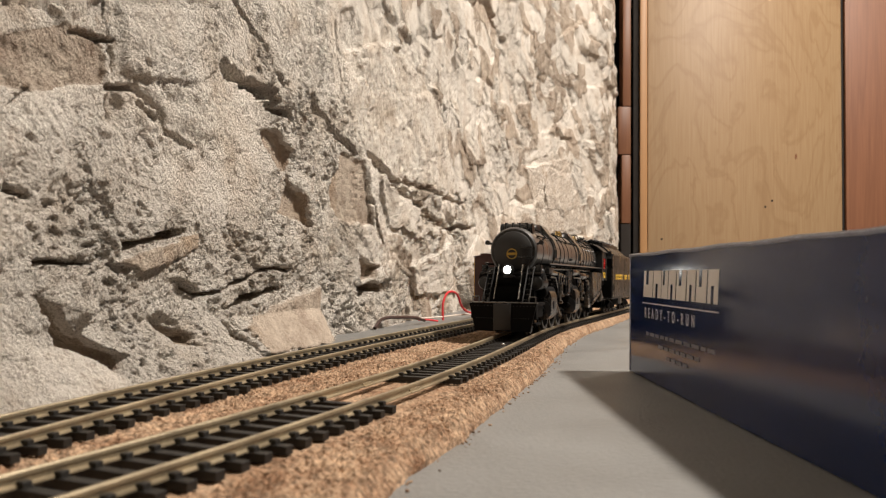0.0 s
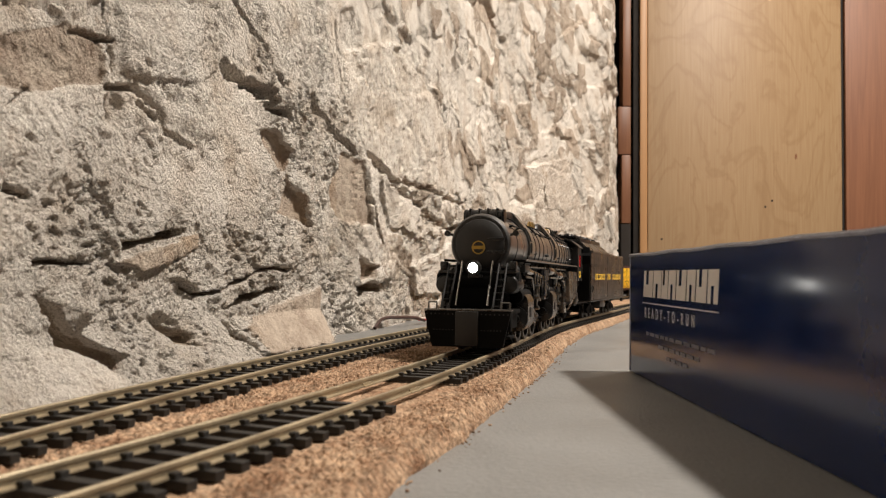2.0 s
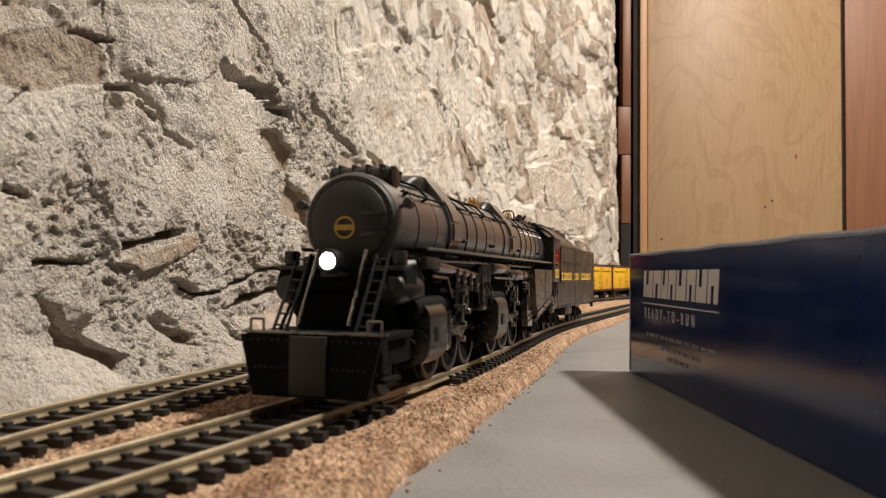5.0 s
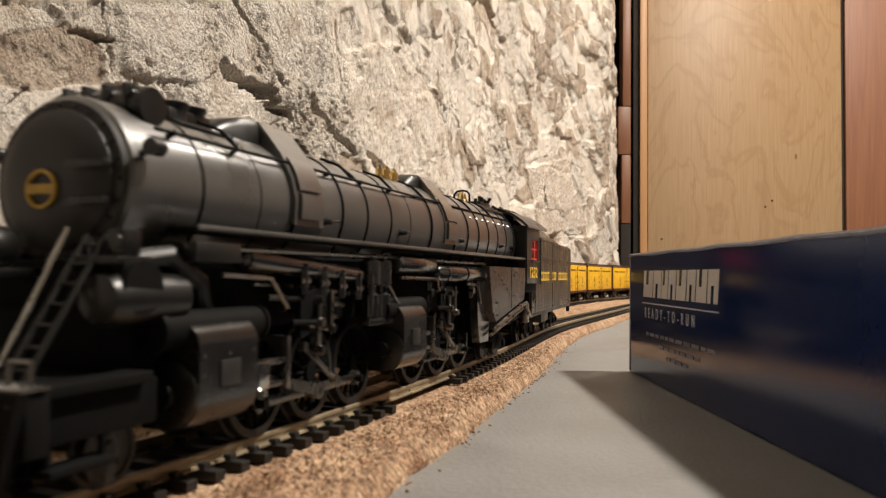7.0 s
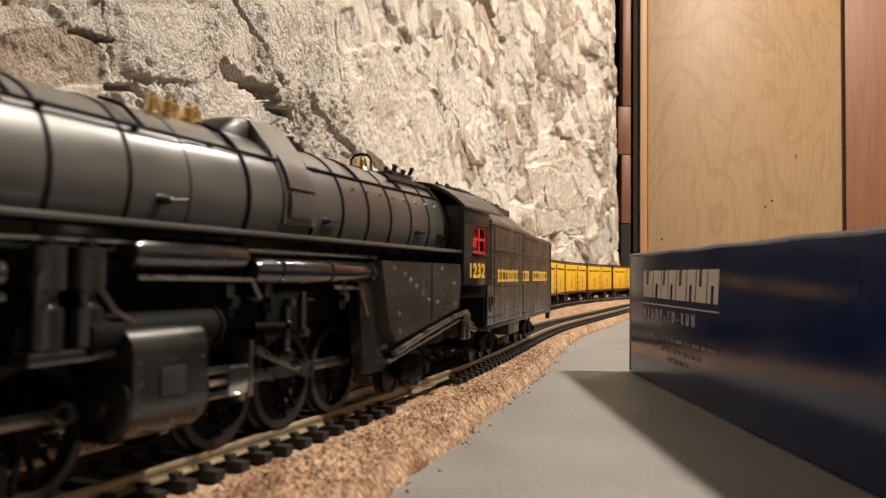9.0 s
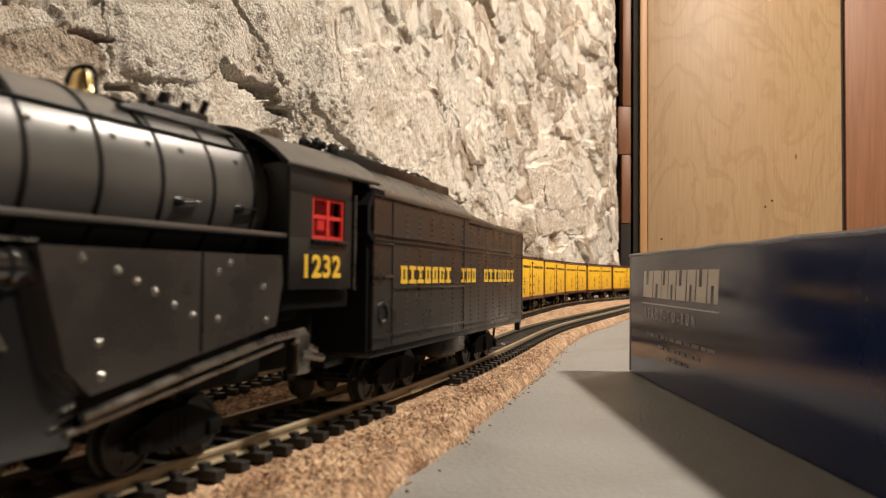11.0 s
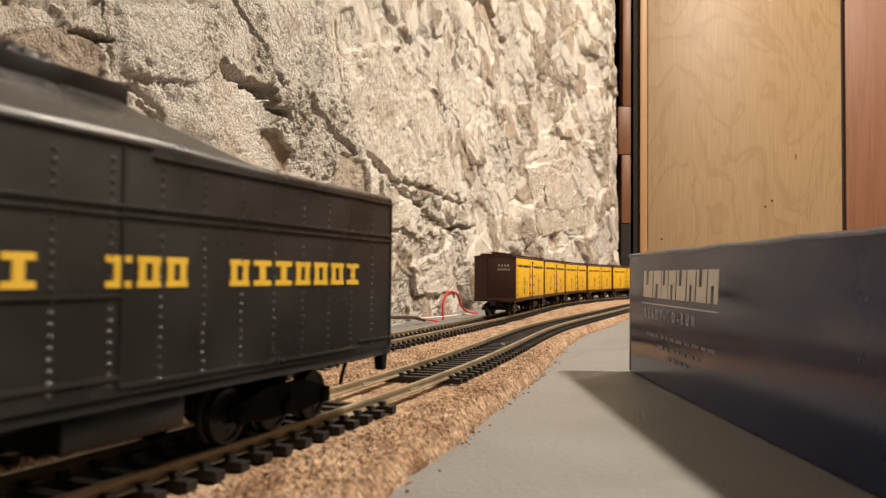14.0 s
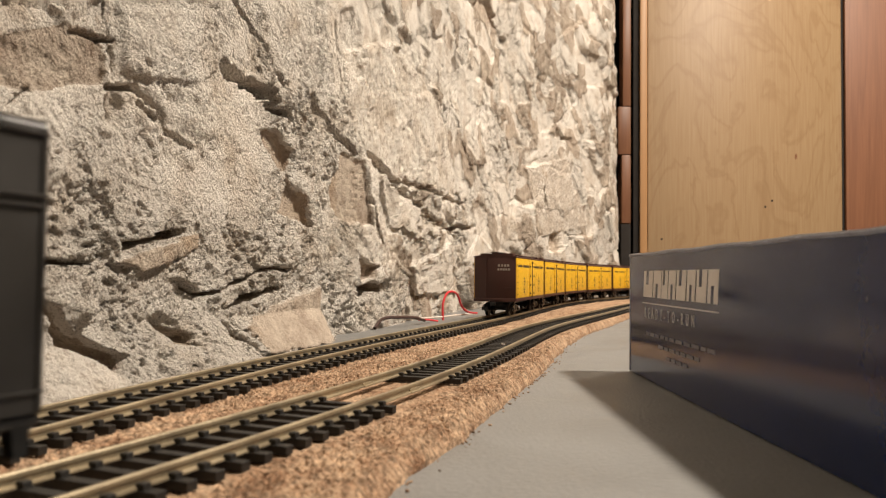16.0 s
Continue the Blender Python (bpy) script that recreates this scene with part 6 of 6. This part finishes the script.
    for s in (1, -1):
        prism(bm, [(B + 1, 14.5), (B + 4, 14.5), (B + 3.4, 9.4), (B + 1.6, 9.4)], *sorted((s * 17.0, s * 19.0)))
        pipe(bm, [(B - 0.5, s * 8, 13), (B + 2.5, s * 8, 8), (B + 3.5, s * 8, 5.5)], 0.5, 6)
    part("rear_step", bm, BLACK, root)
    bm = bmesh.new()
    coupler(bm, B, -1)
    part("coupler", bm, BLACK, root)
    part("underframe", made(box, B + 6, F - 4, -6, 6, 9.5, 13.0, 0.3), BLACK, root)
    part("water_scoop_box", made(box, -352, -328, -14, 14, 6.6, 13.0, 0.8), BLACK, root)
    small = None
    for cx in (-296.0, -383.0):
        bm = bmesh.new()
        truck_frame(bm, cx, 11.0, 14.5, 9.6, 5.2)
        for o in (0,):
            box(bm, cx - 1.4, cx + 1.4, 12.0, 13.2, 3.9, 6.5, 0.2)
        part("truck", bm, MATT, root, "black six-wheel tender truck frame")
        for o in (-14.5, 0, 14.5):
            if small is None:
                small = part("truck_wheelset", small_wheelset(R_SMALL), WHEEL, root, "small dark wheelset")
                w = small
            else:
                w = new("truck_wheelset", small.data)
                w.parent = root
            w.location = ((cx + o) * MM, 0, R_SMALL * MM)
            moving["small"].append((w, cx + o))
    return root


tender = tender_car()


# ---- tracks, piece by piece ----
track("track_main", MAIN, "model railway track with brassy rails on black ties, partly missing", -0.56, 1.40, [(0.0975, 0.147)], [(0.122, 1), (0.128, -1)])
track("track_back", BACK, "model railway siding with brassy rails on black ties", -0.56, 1.50, [], [(0.497, 1), (0.5, -1)])
for sc in (0.285,):
    track_screw(sc)


# ---- what moves ----
def nose_at(t):
    """Where the headlight stands along the near track."""
    ease = float(np.interp(t, [0.0, 3.0, 6.5, 9.0, 11.5], [0.006, 0.0, -0.0024, -0.0008, 0.0]))
    return 0.30549 - 0.04412 * t - 0.000117 * t * t + ease


def motions():
    coarse = np.linspace(0, 16, 65)
    walk(engine, [(t, axle_pose(MAIN, nose_at(t) + 0.060, nose_at(t) + 0.160, 0.060)) for t in coarse])
    walk(tender, [(t, axle_pose(MAIN, nose_at(t) + 0.296, nose_at(t) + 0.383, 0.296)) for t in coarse])

    def turned(t, r):
        return (nose_at(0) - nose_at(t)) / (r * MM)
    drive_times, small_times, rod_times = np.linspace(0, 16, 81), np.linspace(0, 16, 129), np.linspace(0, 16, 129)
    for w, x in moving["drive"]:
        walk(w, [(t, pose(x * MM, 0, R_DRIVE * MM, 0, 0, 0) @ Matrix.Rotation(turned(t, R_DRIVE), 4, "Y")) for t in drive_times])
    for w, x in moving["small"]:
        walk(w, [(t, pose(x * MM, 0, R_SMALL * MM, 0, 0, 0) @ Matrix.Rotation(turned(t, R_SMALL), 4, "Y")) for t in small_times])

    def pin(t, mid, s, radius=CRANK, lead=0.0):
        a = turned(t, R_DRIVE) - (0 if s == 1 else math.pi / 2) + lead
        return mid + radius * math.cos(a), R_DRIVE - radius * math.sin(a)
    for ob, mid, s in moving["side_rod"]:
        walk(ob, [(t, pose(pin(t, mid, s)[0] * MM, 0, pin(t, mid, s)[1] * MM)) for t in rod_times])

    def crosshead_x(t, mid, s, length):
        px, pz = pin(t, mid, s)
        return px + math.sqrt(length ** 2 - (12.8 - pz) ** 2)
    for ob, mid, s, length in moving["main_rod"]:
        rows = []
        for t in rod_times:
            px, pz = pin(t, mid, s)
            rows.append((t, pose(px * MM, 0, pz * MM, 0, -math.degrees(math.asin((12.8 - pz) / length)), 0)))
        walk(ob, rows)
    for ob, mid, s, length in moving["crosshead"]:
        walk(ob, [(t, pose(crosshead_x(t, mid, s, length) * MM, 0, 12.8 * MM)) for t in rod_times])
    for ob, mid, s in moving["eccentric"]:
        rows = []
        for t in rod_times:
            px, pz = pin(t, mid, s, 2.2, 1.6)
            rows.append((t, pose(px * MM, 0, pz * MM, 0, -math.degrees(math.atan2(17.0 - pz, 14.0)), 0)))
        walk(ob, rows)


motions()
